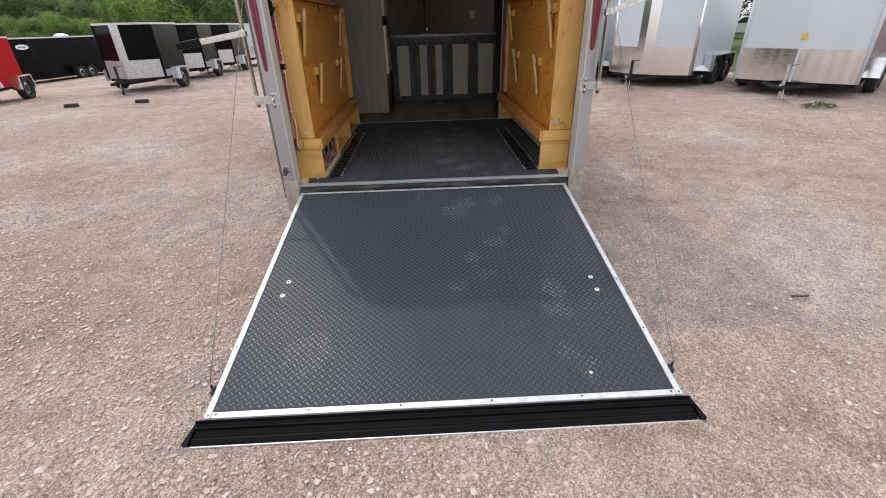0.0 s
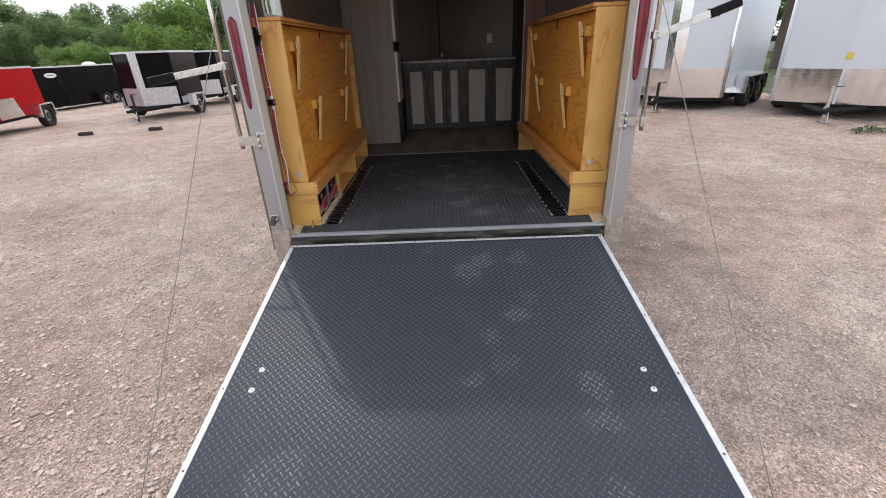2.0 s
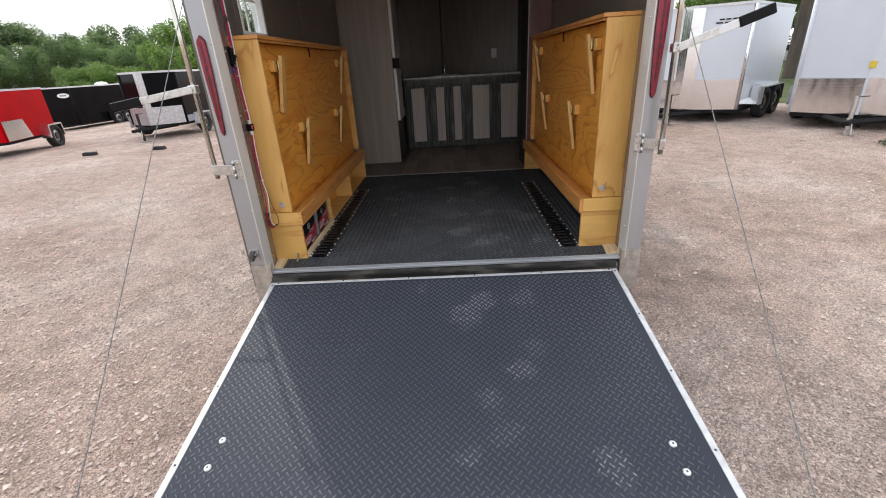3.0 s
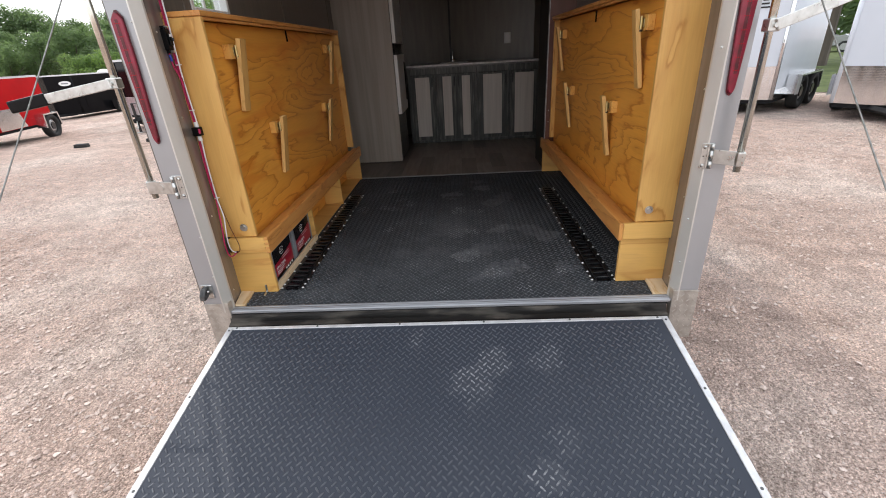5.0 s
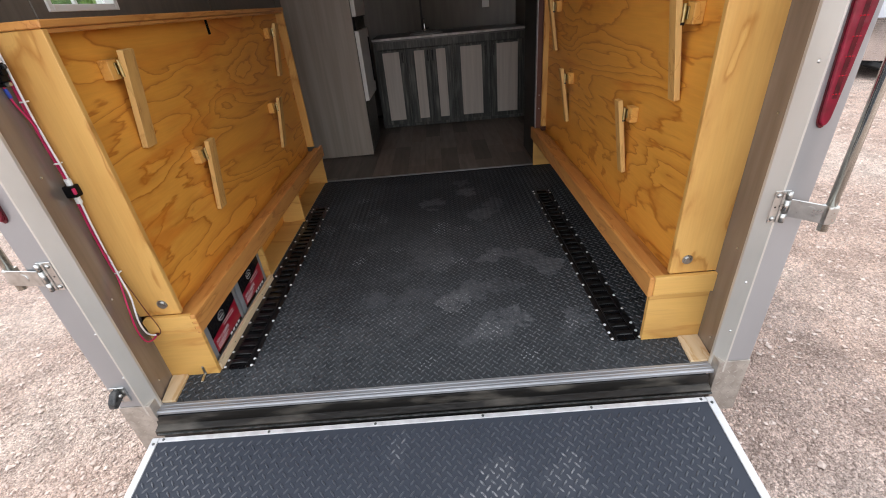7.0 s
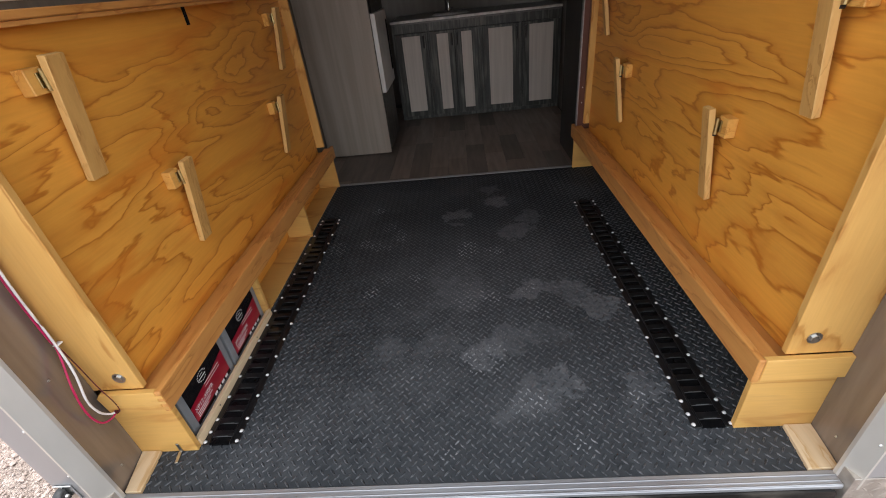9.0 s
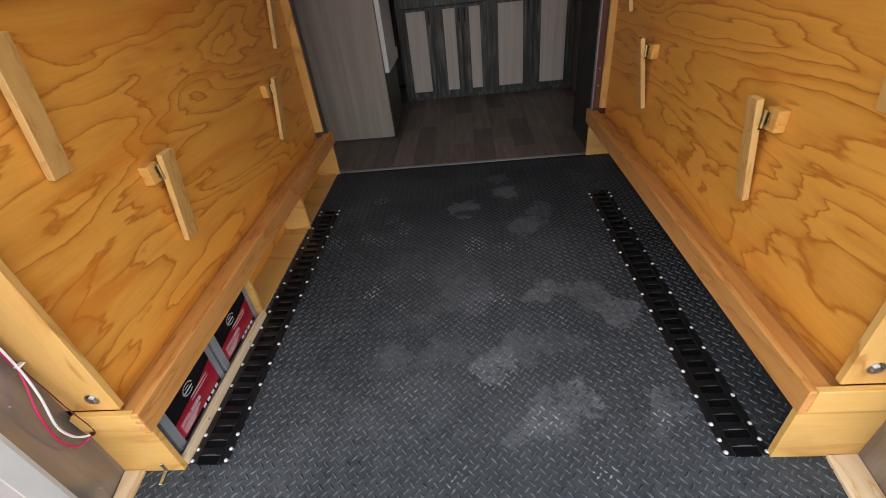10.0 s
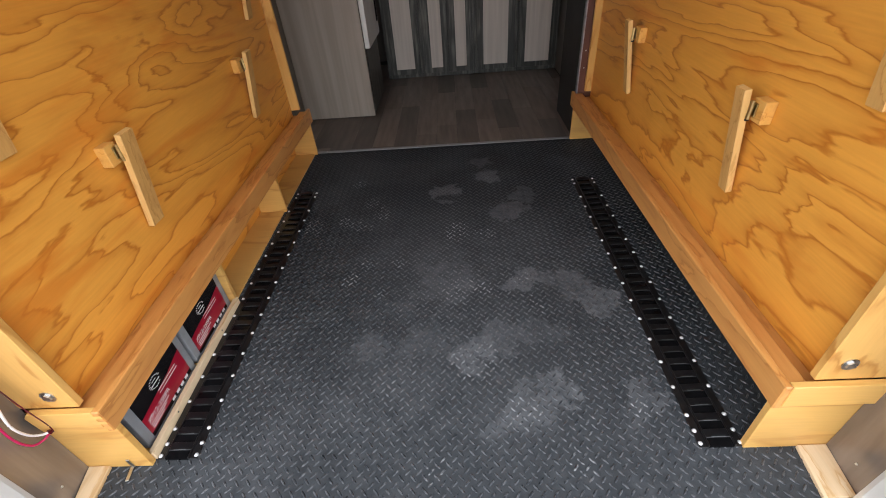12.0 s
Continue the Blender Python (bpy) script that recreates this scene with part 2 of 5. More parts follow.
def glass_material(name, tint=(0.9, 0.95, 0.95), rough=0.02):
    m = bpy.data.materials.new(name)
    m.use_nodes = True
    b = m.node_tree.nodes["Principled BSDF"]
    b.inputs["Transmission Weight"].default_value = 1.0
    b.inputs["Roughness"].default_value = rough
    b.inputs["Base Color"].default_value = (*tint, 1)
    b.inputs["IOR"].default_value = 1.45
    return m


PLY_BUNK = plywood("bunk plywood", (0.80, 0.365, 0.057), (0.50, 0.158, 0.016), 3.7, 13, "y", patch=(0.66, 0.20, 0.020))
PLY_END = plywood("end panel plywood", (0.68, 0.39, 0.115), (0.45, 0.20, 0.042), 3.6, 8, "z", patch=(0.57, 0.29, 0.070))
PLY_BASE = plywood("base plywood", (0.70, 0.41, 0.118), (0.54, 0.265, 0.066), 3.0, 7, "x", patch=(0.5, 0.27, 0.09))
PINE_RAIL = plywood("pine rail", (0.63, 0.295, 0.082), (0.43, 0.165, 0.038), 8, 7, "y", patch=(0.5, 0.20, 0.055))
# leg wood in two tones, light from the door put into them
LEG_LIT = plywood("pine leg, lit tone", (0.74, 0.46, 0.165), (0.58, 0.33, 0.105), 14, 4, "z", 0.55, patch=(0.6, 0.38, 0.16))
LEG_SHADED = plywood("pine leg face, shaded tone", (0.66, 0.375, 0.115), (0.48, 0.235, 0.06), 14, 5, "z", 0.5, patch=(0.55, 0.3, 0.09))
BLOCK_WOOD = plywood("varnished block", (0.74, 0.40, 0.10), (0.55, 0.24, 0.045), 12, 5, "y", 0.4, patch=(0.68, 0.34, 0.08))
PINE_RAW = plywood("raw pine", (0.72, 0.56, 0.36), (0.55, 0.34, 0.15), 10, 4, "y", 0.6, patch=(0.6, 0.4, 0.2))
# dusty spots; the one at (-0.64, -1.52) paints a sunlit patch
RAMP_SPOTS = [(0.42, -0.55, 0.06), (0.36, -0.70, 0.06), (0.20, -0.84, 0.07), (0.25, -1.0, 0.07), (0.13, -0.33, 0.10), (0.44, -0.19, 0.07), (-0.11, -0.07, 0.05),
              (0.62, -1.13, 0.08), (0.61, -1.30, 0.07), (0.57, -1.56, 0.06), (0.10, -1.11, 0.05), (-0.64, -1.52, 0.12), (0.65, -1.66, 0.06), (0.22, -0.22, 0.07)]
MAT_RAMP = rubber("ramp rubber", (0.038, 0.044, 0.058), (0.20, 0.20, 0.21), RAMP_SPOTS, 0.5, spec=0.16, thick=0.10)
LUG_RAMP = rubber("ramp rubber lugs", (0.043, 0.050, 0.065), (0.46, 0.46, 0.47), RAMP_SPOTS, 0.30, True, 0.9, thick=0.55)
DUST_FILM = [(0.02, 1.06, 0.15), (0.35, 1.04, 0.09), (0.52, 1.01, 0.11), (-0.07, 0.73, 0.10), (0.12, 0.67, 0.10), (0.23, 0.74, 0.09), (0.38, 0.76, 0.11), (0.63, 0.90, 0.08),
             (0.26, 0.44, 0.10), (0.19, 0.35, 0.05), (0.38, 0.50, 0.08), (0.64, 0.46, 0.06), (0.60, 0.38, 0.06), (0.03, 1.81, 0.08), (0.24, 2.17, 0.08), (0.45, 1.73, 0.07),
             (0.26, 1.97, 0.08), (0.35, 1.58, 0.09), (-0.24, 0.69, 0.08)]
DUST_LUGS = [(0.06, 1.0, 0.11), (0.18, 0.99, 0.05), (0.34, 1.04, 0.06), (0.39, 0.90, 0.05), (0.07, 1.42, 0.08), (0.22, 1.39, 0.05), (-0.42, 1.51, 0.06), (-0.50, 1.54, 0.05),
             (-0.31, 1.62, 0.05), (-0.40, 1.73, 0.05), (-0.50, 1.95, 0.05), (-0.18, 1.19, 0.05), (-0.34, 1.18, 0.05), (-0.39, 1.09, 0.05), (-0.26, 0.98, 0.04), (-0.66, 1.51, 0.06),
             (0.25, 0.42, 0.07), (0.13, 0.62, 0.09), (0.45, 0.38, 0.05), (0.42, 0.27, 0.05), (-0.01, 0.24, 0.05), (-0.19, 0.52, 0.05), (0.62, 0.42, 0.05)]
# paler areas by the door: incoming daylight put into the mat's colour
DOOR_LIGHT = [(-0.65, 0.35, 0.65), (-0.10, 0.40, 0.85), (0.40, 0.40, 0.85), (0.85, 0.30, 0.5), (0.10, 0.95, 0.75)]
MAT_FLOOR = rubber("floor rubber", (0.024, 0.028, 0.032), (0.24, 0.25, 0.265), DUST_FILM, 0.6, spec=0.10, thick=0.50, door_light=DOOR_LIGHT)
LUG_FLOOR = rubber("floor rubber lugs", (0.028, 0.032, 0.038), (0.46, 0.47, 0.485), DUST_LUGS, 0.34, True, 0.45, thick=0.6, door_light=DOOR_LIGHT)
BLACK_STEEL = mat("black enamelled steel", (0.012, 0.012, 0.013), 0.28, 0.0, (0.007, 0.007, 0.008), 30, bump=0.05, bump_scale=200)
BLACK_MATTE = mat("dull black chassis paint", (0.012, 0.012, 0.013), 0.75, 0, (0.007, 0.007, 0.008), 10, spec=0.2)
GUARD_PLATE = mat("dull tread-plate guard", (0.66, 0.66, 0.68), 0.38, 0.75, (0.50, 0.50, 0.52), 18, bump=0.15, bump_scale=60, rough_var=0.1)
LIP_PLASTIC = mat("glossy black rubber seal", (0.006, 0.006, 0.007), 0.12, 0, (0.004, 0.004, 0.0045), 12, rough_var=0.04, spec=0.08)
CATCH_GREY = mat("worn dark grey metal", (0.10, 0.098, 0.095), 0.4, 0.5, (0.03, 0.03, 0.03), 45, rough_var=0.12)
BLACK_PLASTIC = mat("black plastic", (0.007, 0.007, 0.008), 0.22, 0, (0.005, 0.005, 0.0055), 12, rough_var=0.06, spec=0.13)
WORN_LIP = mat("worn steel lip", (0.13, 0.13, 0.13), 0.35, 0.6, (0.04, 0.05, 0.05), 40)
DIRTY_STEEL = mat("scuffed black channel", (0.17, 0.15, 0.125), 0.36, 0.15, (0.011, 0.010, 0.009), 13, (0.4, 1, 1.6), bump=0.15, bump_scale=70, rough_var=0.2, detail=10, lo=0.48, hi=0.84)
ALU = mat("brushed aluminium", (0.70, 0.70, 0.71), 0.36, 1.0, (0.60, 0.60, 0.61), 30, (1, 1, 0.05), bump=0.04, bump_scale=300, rough_var=0.08)
ALU_SILL = mat("worn aluminium sill", (0.46, 0.47, 0.49), 0.42, 0.6, (0.33, 0.34, 0.36), 30, (0.05, 1, 1), bump=0.06, bump_scale=200, rough_var=0.12)
TRIM_WHITE = mat("white painted edge trim", (0.66, 0.66, 0.67), 0.34, 0.35, (0.52, 0.52, 0.53), 25, bump=0.03, rough_var=0.1)
POST_GREY = mat("silver painted post", (0.40, 0.40, 0.41), 0.32, 0.5, (0.35, 0.35, 0.36), 3, (1, 1, 0.3), bump=0.02, bump_scale=120, rough_var=0.06)
POST_EDGE = mat("pale post edge", (0.66, 0.63, 0.58), 0.34, 0.4, (0.56, 0.535, 0.49), 6, (1, 1, 0.4), rough_var=0.1)
BRIGHT_RIVET = mat("bright rivet head", (0.82, 0.82, 0.82), 0.3, 0.15, (0.74, 0.74, 0.75), 30)
ZINC_GOLD = mat("gold passivated lock tube", (0.68, 0.67, 0.61), 0.14, 1.0, (0.55, 0.53, 0.46), 14, (1, 1, 0.2), bump=0.05, rough_var=0.1)
BLUE_CRIMP = mat("blue crimp sleeve", (0.02, 0.06, 0.38), 0.4, 0, (0.015, 0.045, 0.3), 20)
ZINC = mat("zinc plated steel", (0.64, 0.64, 0.62), 0.30, 1.0, (0.50, 0.50, 0.48), 40, bump=0.05, rough_var=0.1)
CABLE = mat("weathered steel cable", (0.30, 0.30, 0.28), 0.45, 0.6, (0.13, 0.13, 0.12), 60)
BRASS = mat("brass hinge", (0.55, 0.45, 0.22), 0.35, 1.0, (0.38, 0.30, 0.14), 60)
RED_LENS = mat("red lamp lens", (0.27, 0.004, 0.030), 0.32, 0, (0.14, 0.003, 0.012), 20, coat=0.2)
RED_DARK = mat("red lamp reflector", (0.12, 0.003, 0.010), 0.3, 0, (0.05, 0.002, 0.005), 40)
LED_RED = mat("red lamp cell", (0.45, 0.012, 0.03), 0.25, 0, (0.38, 0.01, 0.02), 40)
WALL_BROWN = mat("grey-brown wall panel", (0.148, 0.128, 0.106), 0.36, 0, (0.116, 0.100, 0.082), 14, (1, 3, 0.15), bump=0.03, bump_scale=80, rough_var=0.06)
JAMB_BROWN = mat("brown jamb panel", (0.29, 0.25, 0.22), 0.2, 0.4, (0.195, 0.168, 0.147), 7, (1, 3, 0.3), bump=0.03, rough_var=0.08, detail=7)
MAROON = mat("dark maroon panel", (0.15, 0.058, 0.040), 0.32, 0, (0.11, 0.043, 0.03), 14, (1, 3, 0.15))
COLUMN = mat("taupe wood-grain laminate", (0.32, 0.275, 0.232), 0.45, 0, (0.255, 0.218, 0.182), 9, (3, 3, 0.12), bump=0.02, rough_var=0.05)
CEILING = mat("pale ceiling panel", (0.60, 0.585, 0.56), 0.6, 0, (0.55, 0.535, 0.51), 4)
DOOR_FRAME = mat("distressed grey-green door frame", (0.16, 0.162, 0.135), 0.45, 0, (0.022, 0.022, 0.019), 10, (4, 4, 0.35), bump=0.15, bump_scale=60, lo=0.46, hi=0.84, detail=7)
DOOR_PANEL = mat("pale taupe door panel", (0.54, 0.475, 0.42), 0.45, 0, (0.45, 0.395, 0.345), 12, (3, 3, 0.12))
COUNTER = mat("dark laminate worktop", (0.10, 0.09, 0.085), 0.3, 0, (0.06, 0.055, 0.05), 25)
COUNTER_EDGE = mat("pale worktop edge", (0.60, 0.58, 0.55), 0.35, 0, (0.36, 0.34, 0.32), 20)
CHROME = mat("chrome", (0.8, 0.8, 0.8), 0.12, 1.0, (0.75, 0.75, 0.75), 10)
WHITE_PLASTIC = mat("white plastic", (0.76, 0.76, 0.74), 0.4, 0, (0.70, 0.70, 0.68), 6)
GREY_PLASTIC = mat("grey battery case", (0.24, 0.255, 0.27), 0.45, 0, (0.2, 0.21, 0.225), 20, bump=0.04, bump_scale=200)
LABEL_BLACK = mat("black battery label", (0.008, 0.007, 0.008), 0.25, 0, (0.006, 0.005, 0.006), 5)
LABEL_RED = mat("red battery label", (0.32, 0.008, 0.028), 0.28, 0, (0.25, 0.006, 0.02), 7)
LABEL_WHITE = mat("white print", (0.75, 0.75, 0.75), 0.4, 0, (0.7, 0.7, 0.7), 5)
WIRE_RED = mat("red wire sheath", (0.52, 0.014, 0.105), 0.38, 0, (0.46, 0.010, 0.08), 30)
WIRE_WHITE = mat("white wire sheath", (0.75, 0.74, 0.74), 0.4, 0, (0.68, 0.67, 0.67), 30)
PLANKS = [mat("vinyl plank tone", c, 0.42, 0, [v * 0.62 for v in c], 7, (4, 0.5, 1), bump=0.04, bump_scale=60, lo=0.3, hi=0.7)
          for c in ((0.205, 0.164, 0.135), (0.155, 0.124, 0.104), (0.25, 0.20, 0.165), (0.125, 0.10, 0.084), (0.22, 0.166, 0.134))]
# near-black for carcass insides, their shade put into the colour
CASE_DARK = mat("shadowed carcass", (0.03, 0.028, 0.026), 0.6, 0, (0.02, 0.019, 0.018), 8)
GRAVEL = gravel_material()
def stone_material():
    m = bpy.data.materials.new("loose gravel stones")
    m.use_nodes = True
    nt = m.node_tree
    b = nt.nodes["Principled BSDF"]
    b.inputs["Roughness"].default_value = 0.9
    g = nt.nodes.new("ShaderNodeNewGeometry")
    r = nt.nodes.new("ShaderNodeValToRGB")
    e = r.color_ramp.elements
    e[0].color, e[1].color = (0.41, 0.31, 0.265, 1), (0.63, 0.52, 0.46, 1)
    e.new(0.35).color = (0.51, 0.41, 0.36, 1)
    e.new(0.8).color = (0.59, 0.485, 0.43, 1)
    nt.links.new(g.outputs["Random Per Island"], r.inputs[0])
    nt.links.new(r.outputs[0], b.inputs["Base Color"])
    return m


PEBBLE = stone_material()
FOOT = mat("dull tread aluminium", (0.52, 0.48, 0.43), 0.34, 0.55, (0.36, 0.32, 0.28), 22, bump=0.1, bump_scale=90, rough_var=0.1)
TREAD = tread_plate("aluminium tread plate")
TYRE = mat("tyre rubber", (0.02, 0.02, 0.02), 0.75, 0, (0.014, 0.014, 0.014), 20)
RIM = mat("silver wheel rim", (0.55, 0.55, 0.56), 0.35, 0.8, (0.45, 0.45, 0.46), 20)
PAINT_WHITE = mat("white trailer skin", (0.60, 0.635, 0.69), 0.28, 0, (0.56, 0.595, 0.65), 1.2, (1, 1, 0.5), coat=0.2)
PAINT_BLACK = mat("black trailer skin", (0.008, 0.008, 0.009), 0.10, 0, (0.006, 0.006, 0.007), 2, spec=0.06)
PAINT_RED = mat("red trailer skin", (0.46, 0.003, 0.006), 0.35, 0, (0.40, 0.002, 0.005), 2, spec=0.05)
PAINT_PURPLE = mat("plum trailer skin", (0.12, 0.05, 0.075), 0.5, 0, (0.10, 0.045, 0.065), 2)


def leaf_material(colour):
    """Leaves that let part of the light through."""
    m = mat("leaf green", colour, 0.6, 0, [v * 0.75 for v in colour], 0.9, spec=0.25)
    nt = m.node_tree
    b = nt.nodes["Principled BSDF"]
    tr = nt.nodes.new("ShaderNodeBsdfTranslucent")
    tr.inputs[0].default_value = (colour[0] * 1.3, colour[1] * 1.25, colour[2], 1)
    mx = nt.nodes.new("ShaderNodeMixShader")
    mx.inputs[0].default_value = 0.55
    nt.links.new(b.outputs[0], mx.inputs[1])
    nt.links.new(tr.outputs[0], mx.inputs[2])
    nt.links.new(mx.outputs[0], nt.nodes["Material Output"].inputs[0])
    return m


LEAF = [leaf_material(c) for c in ((0.150, 0.235, 0.095), (0.20, 0.32, 0.085), (0.140, 0.210, 0.105))]
WEED = mat("dark weed leaf", (0.06, 0.095, 0.03), 0.6, 0, (0.04, 0.06, 0.022), 12)
BARK = mat("bark", (0.11, 0.09, 0.07), 0.9, 0, (0.06, 0.05, 0.04), 6, (1, 1, 0.2), bump=0.4, bump_scale=20)
GRASS = mat("mown grass", (0.10, 0.125, 0.045), 0.85, 0, (0.055, 0.075, 0.028), 1.5, bump=0.5, bump_scale=40, spec=0.2)
GLASS = glass_material("window glass")
SILVER_CAR = mat("silver car paint", (0.48, 0.49, 0.50), 0.25, 0.6, (0.44, 0.45, 0.46), 2, coat=0.5)
DARK_GLASS = mat("dark car glass", (0.012, 0.014, 0.016), 0.06, 0, (0.01, 0.011, 0.013), 2)
YELLOW = mat("yellow sticker", (0.70, 0.52, 0.05), 0.5, 0, (0.6, 0.44, 0.04), 9)


# ---- building helpers ----
INVERSE = {}


def thing(name, base, label, category, group="", kind="", m=None):
    """An Empty at a thing's base. Parts are given in world metres, or in its own metres where m is given."""
    ob = new(name)
    ob.empty_display_size = 0.05
    ob.matrix_basis = m if m else Matrix.Translation(base)
    if not m:
        INVERSE[ob.name] = Matrix.Translation(base).inverted()
    return tagged(ob, label, category, group, kind)


def mesh_of(name, bm, material, smooth=False):
    me = bpy.data.meshes.new(name)
    bmesh.ops.recalc_face_normals(bm, faces=bm.faces)
    bm.to_mesh(me)
    bm.free()
    for mt in (material if isinstance(material, (list, tuple)) else [material]):
        me.materials.append(mt)
    if smooth:
        for p in me.polygons:
            p.use_smooth = True
    return me


def part(name, bm, material, parent=None, label="", smooth=False):
    """Links a bmesh as one mesh object under a thing or a part."""
    ob = new(name, mesh_of(name, bm, material, smooth))
    if parent:
        ob.parent = parent
        if parent.name in INVERSE:
            ob.matrix_parent_inverse = INVERSE[parent.name]
    return tagged(ob, label)


def solo(name, bm, material, label, category, group="", kind="", smooth=False):
    """A top-level thing or piece of the setting of one mesh."""
    return tagged(part(name, bm, material, smooth=smooth), label, category, group, kind)


def box(x0, x1, y0, y1, z0, z1, bevel=0.0015, bm=None, turn=None, seg=1):
    own = bmesh.new()
    v = bmesh.ops.create_cube(own, size=1)["verts"]
    bmesh.ops.scale(own, vec=(abs(x1 - x0), abs(y1 - y0), abs(z1 - z0)), verts=v)
    if bevel:
        bmesh.ops.bevel(own, geom=own.edges[:], offset=bevel, segments=seg, affect="EDGES", profile=0.6)
    mid = Matrix.Translation(((x0 + x1) / 2, (y0 + y1) / 2, (z0 + z1) / 2))
    own.transform(mid @ turn if turn else mid)
    return joined(bm, own)


def joined(bm, own):
    if bm is None:
        return own
    me = bpy.data.meshes.new("tmp")
    own.to_mesh(me)
    own.free()
    bm.from_mesh(me)
    bpy.data.meshes.remove(me)
    return bm


def rod(a, b, r, seg=12, bm=None, r2=None, bevel=0.0):
    """A round bar from a to b."""
    a, b = Vector(a), Vector(b)
    own = bmesh.new()
    bmesh.ops.create_cone(own, cap_ends=True, segments=seg, radius1=r, radius2=r if r2 is None else r2, depth=(b - a).length)
    if bevel:
        bmesh.ops.bevel(own, geom=[e for e in own.edges if len(e.link_faces) == 2 and any(len(f.verts) > 4 for f in e.link_faces)],
                        offset=bevel, segments=2, affect="EDGES")
    own.transform(Matrix.Translation((a + b) / 2) @ (b - a).to_track_quat("Z", "Y").to_matrix().to_4x4())
    return joined(bm, own)


def prism(points, axis, t0, t1, bevel=0.0, bm=None):
    """A polygon of 2D points pushed from t0 to t1 along an axis ('x': points are y, z; 'y': x, z; 'z': x, y)."""
    own = bmesh.new()

    def at(p, t):
        return {"x": (t, p[0], p[1]), "y": (p[0], t, p[1]), "z": (p[0], p[1], t)}[axis]
    lo = [own.verts.new(at(p, t0)) for p in points]
    hi = [own.verts.new(at(p, t1)) for p in points]
    own.faces.new(lo)
    own.faces.new(hi[::-1])
    for i in range(len(points)):
        j = (i + 1) % len(points)
        own.faces.new((lo[i], lo[j], hi[j], hi[i]))
    bmesh.ops.recalc_face_normals(own, faces=own.faces)
    if bevel:
        bmesh.ops.bevel(own, geom=own.edges[:], offset=bevel, segments=1, affect="EDGES")
    return joined(bm, own)


def tube(points, r, seg=6, bm=None):
    """A bent cable through points."""
    own = bmesh.new()
    pts = [Vector(p) for p in points]
    rings = []
    for i, p in enumerate(pts):
        d = (pts[min(i + 1, len(pts) - 1)] - pts[max(i - 1, 0)]).normalized()
        q = d.to_track_quat("Z", "Y").to_matrix()
        rings.append([own.verts.new(p + q @ Vector((r * math.cos(k * math.tau / seg), r * math.sin(k * math.tau / seg), 0))) for k in range(seg)])
    for a, b in zip(rings, rings[1:]):
        for k in range(seg):
            own.faces.new((a[k], a[(k + 1) % seg], b[(k + 1) % seg], b[k]))
    own.faces.new(rings[0][::-1])
    own.faces.new(rings[-1])
    return joined(bm, own)


def curve_points(ctrl, n=8):
    """Points of a smooth line through control points."""
    out = []
    c = [Vector(p) for p in ctrl]
    c = [2 * c[0] - c[1]] + c + [2 * c[-1] - c[-2]]
    for i in range(1, len(c) - 2):
        for k in range(n):
            t = k / n
            out.append(0.5 * ((2 * c[i]) + (c[i + 1] - c[i - 1]) * t + (2 * c[i - 1] - 5 * c[i] + 4 * c[i + 1] - c[i + 2]) * t * t
                              + (3 * c[i] - c[i - 1] - 3 * c[i + 1] + c[i + 2]) * t ** 3))
    return out + [c[-2]]


def ground_height(x, y):
    """The lot dips gently towards the far side."""
    return -0.045 * max(0.0, -x - 8.5) if x < 0 else 0.0


FLOOR, SILL, WALL = 0.40, 0.09, 1.10


# ---- ground ----
def ground():
    bm = bmesh.new()
    edge = [-3000, -600, -150, -60, -40, -30, -24, -20, -16, -13, -11, -9.5, -8.5, -7] + [x * 0.5 for x in range(-12, 13)] + [8, 10, 14, 20, 30, 60, 150, 600, 3000]
    rows = []
    for y in edge:
        row = []
        for x in edge:
            near = max(abs(x), abs(y + 1)) < 6.2
            z = ground_height(max(x, -24), y) + (0.012 * noise.noise((x * 0.6, y * 0.6, 3)) - 0.006 if near else -0.006)
            row.append(bm.verts.new((x, y, z)))
        rows.append(row)
    for a, b in zip(rows, rows[1:]):
        for i in range(len(a) - 1):
            bm.faces.new((a[i], a[i + 1], b[i + 1], b[i]))
    for f in bm.faces:
        f.smooth = True
    solo("ground", bm, GRAVEL, "dry pinkish-tan crushed gravel lot with loose stones", "ground", kind="structure")


ground()


# ---- shell of the trailer ----
def diamond(turn):
    own = bmesh.new()
    rim = [own.verts.new((x, 0, z)) for x, z in ((-0.0115, 0), (-0.004, 0.0032), (0.004, 0.0032), (0.0115, 0), (0.004, -0.0032), (-0.004, -0.0032))]
    top = [own.verts.new((x, -0.0012, 0)) for x in (-0.007, 0.007)]
    for k in ((0, 1, top[0]), (2, 3, top[1]), (3, 4, top[1]), (5, 0, top[0])):
        own.faces.new((rim[k[0]], rim[k[1]], k[2]))
    own.faces.new((rim[1], rim[2], top[1], top[0]))
    own.faces.new((rim[4], rim[5], top[0], top[1]))
    own.transform(Matrix.Rotation(radians(turn), 4, "Y"))
    return mesh_of("tread_diamond", own, FOOT)


DIAMONDS = [diamond(45), diamond(-45)]


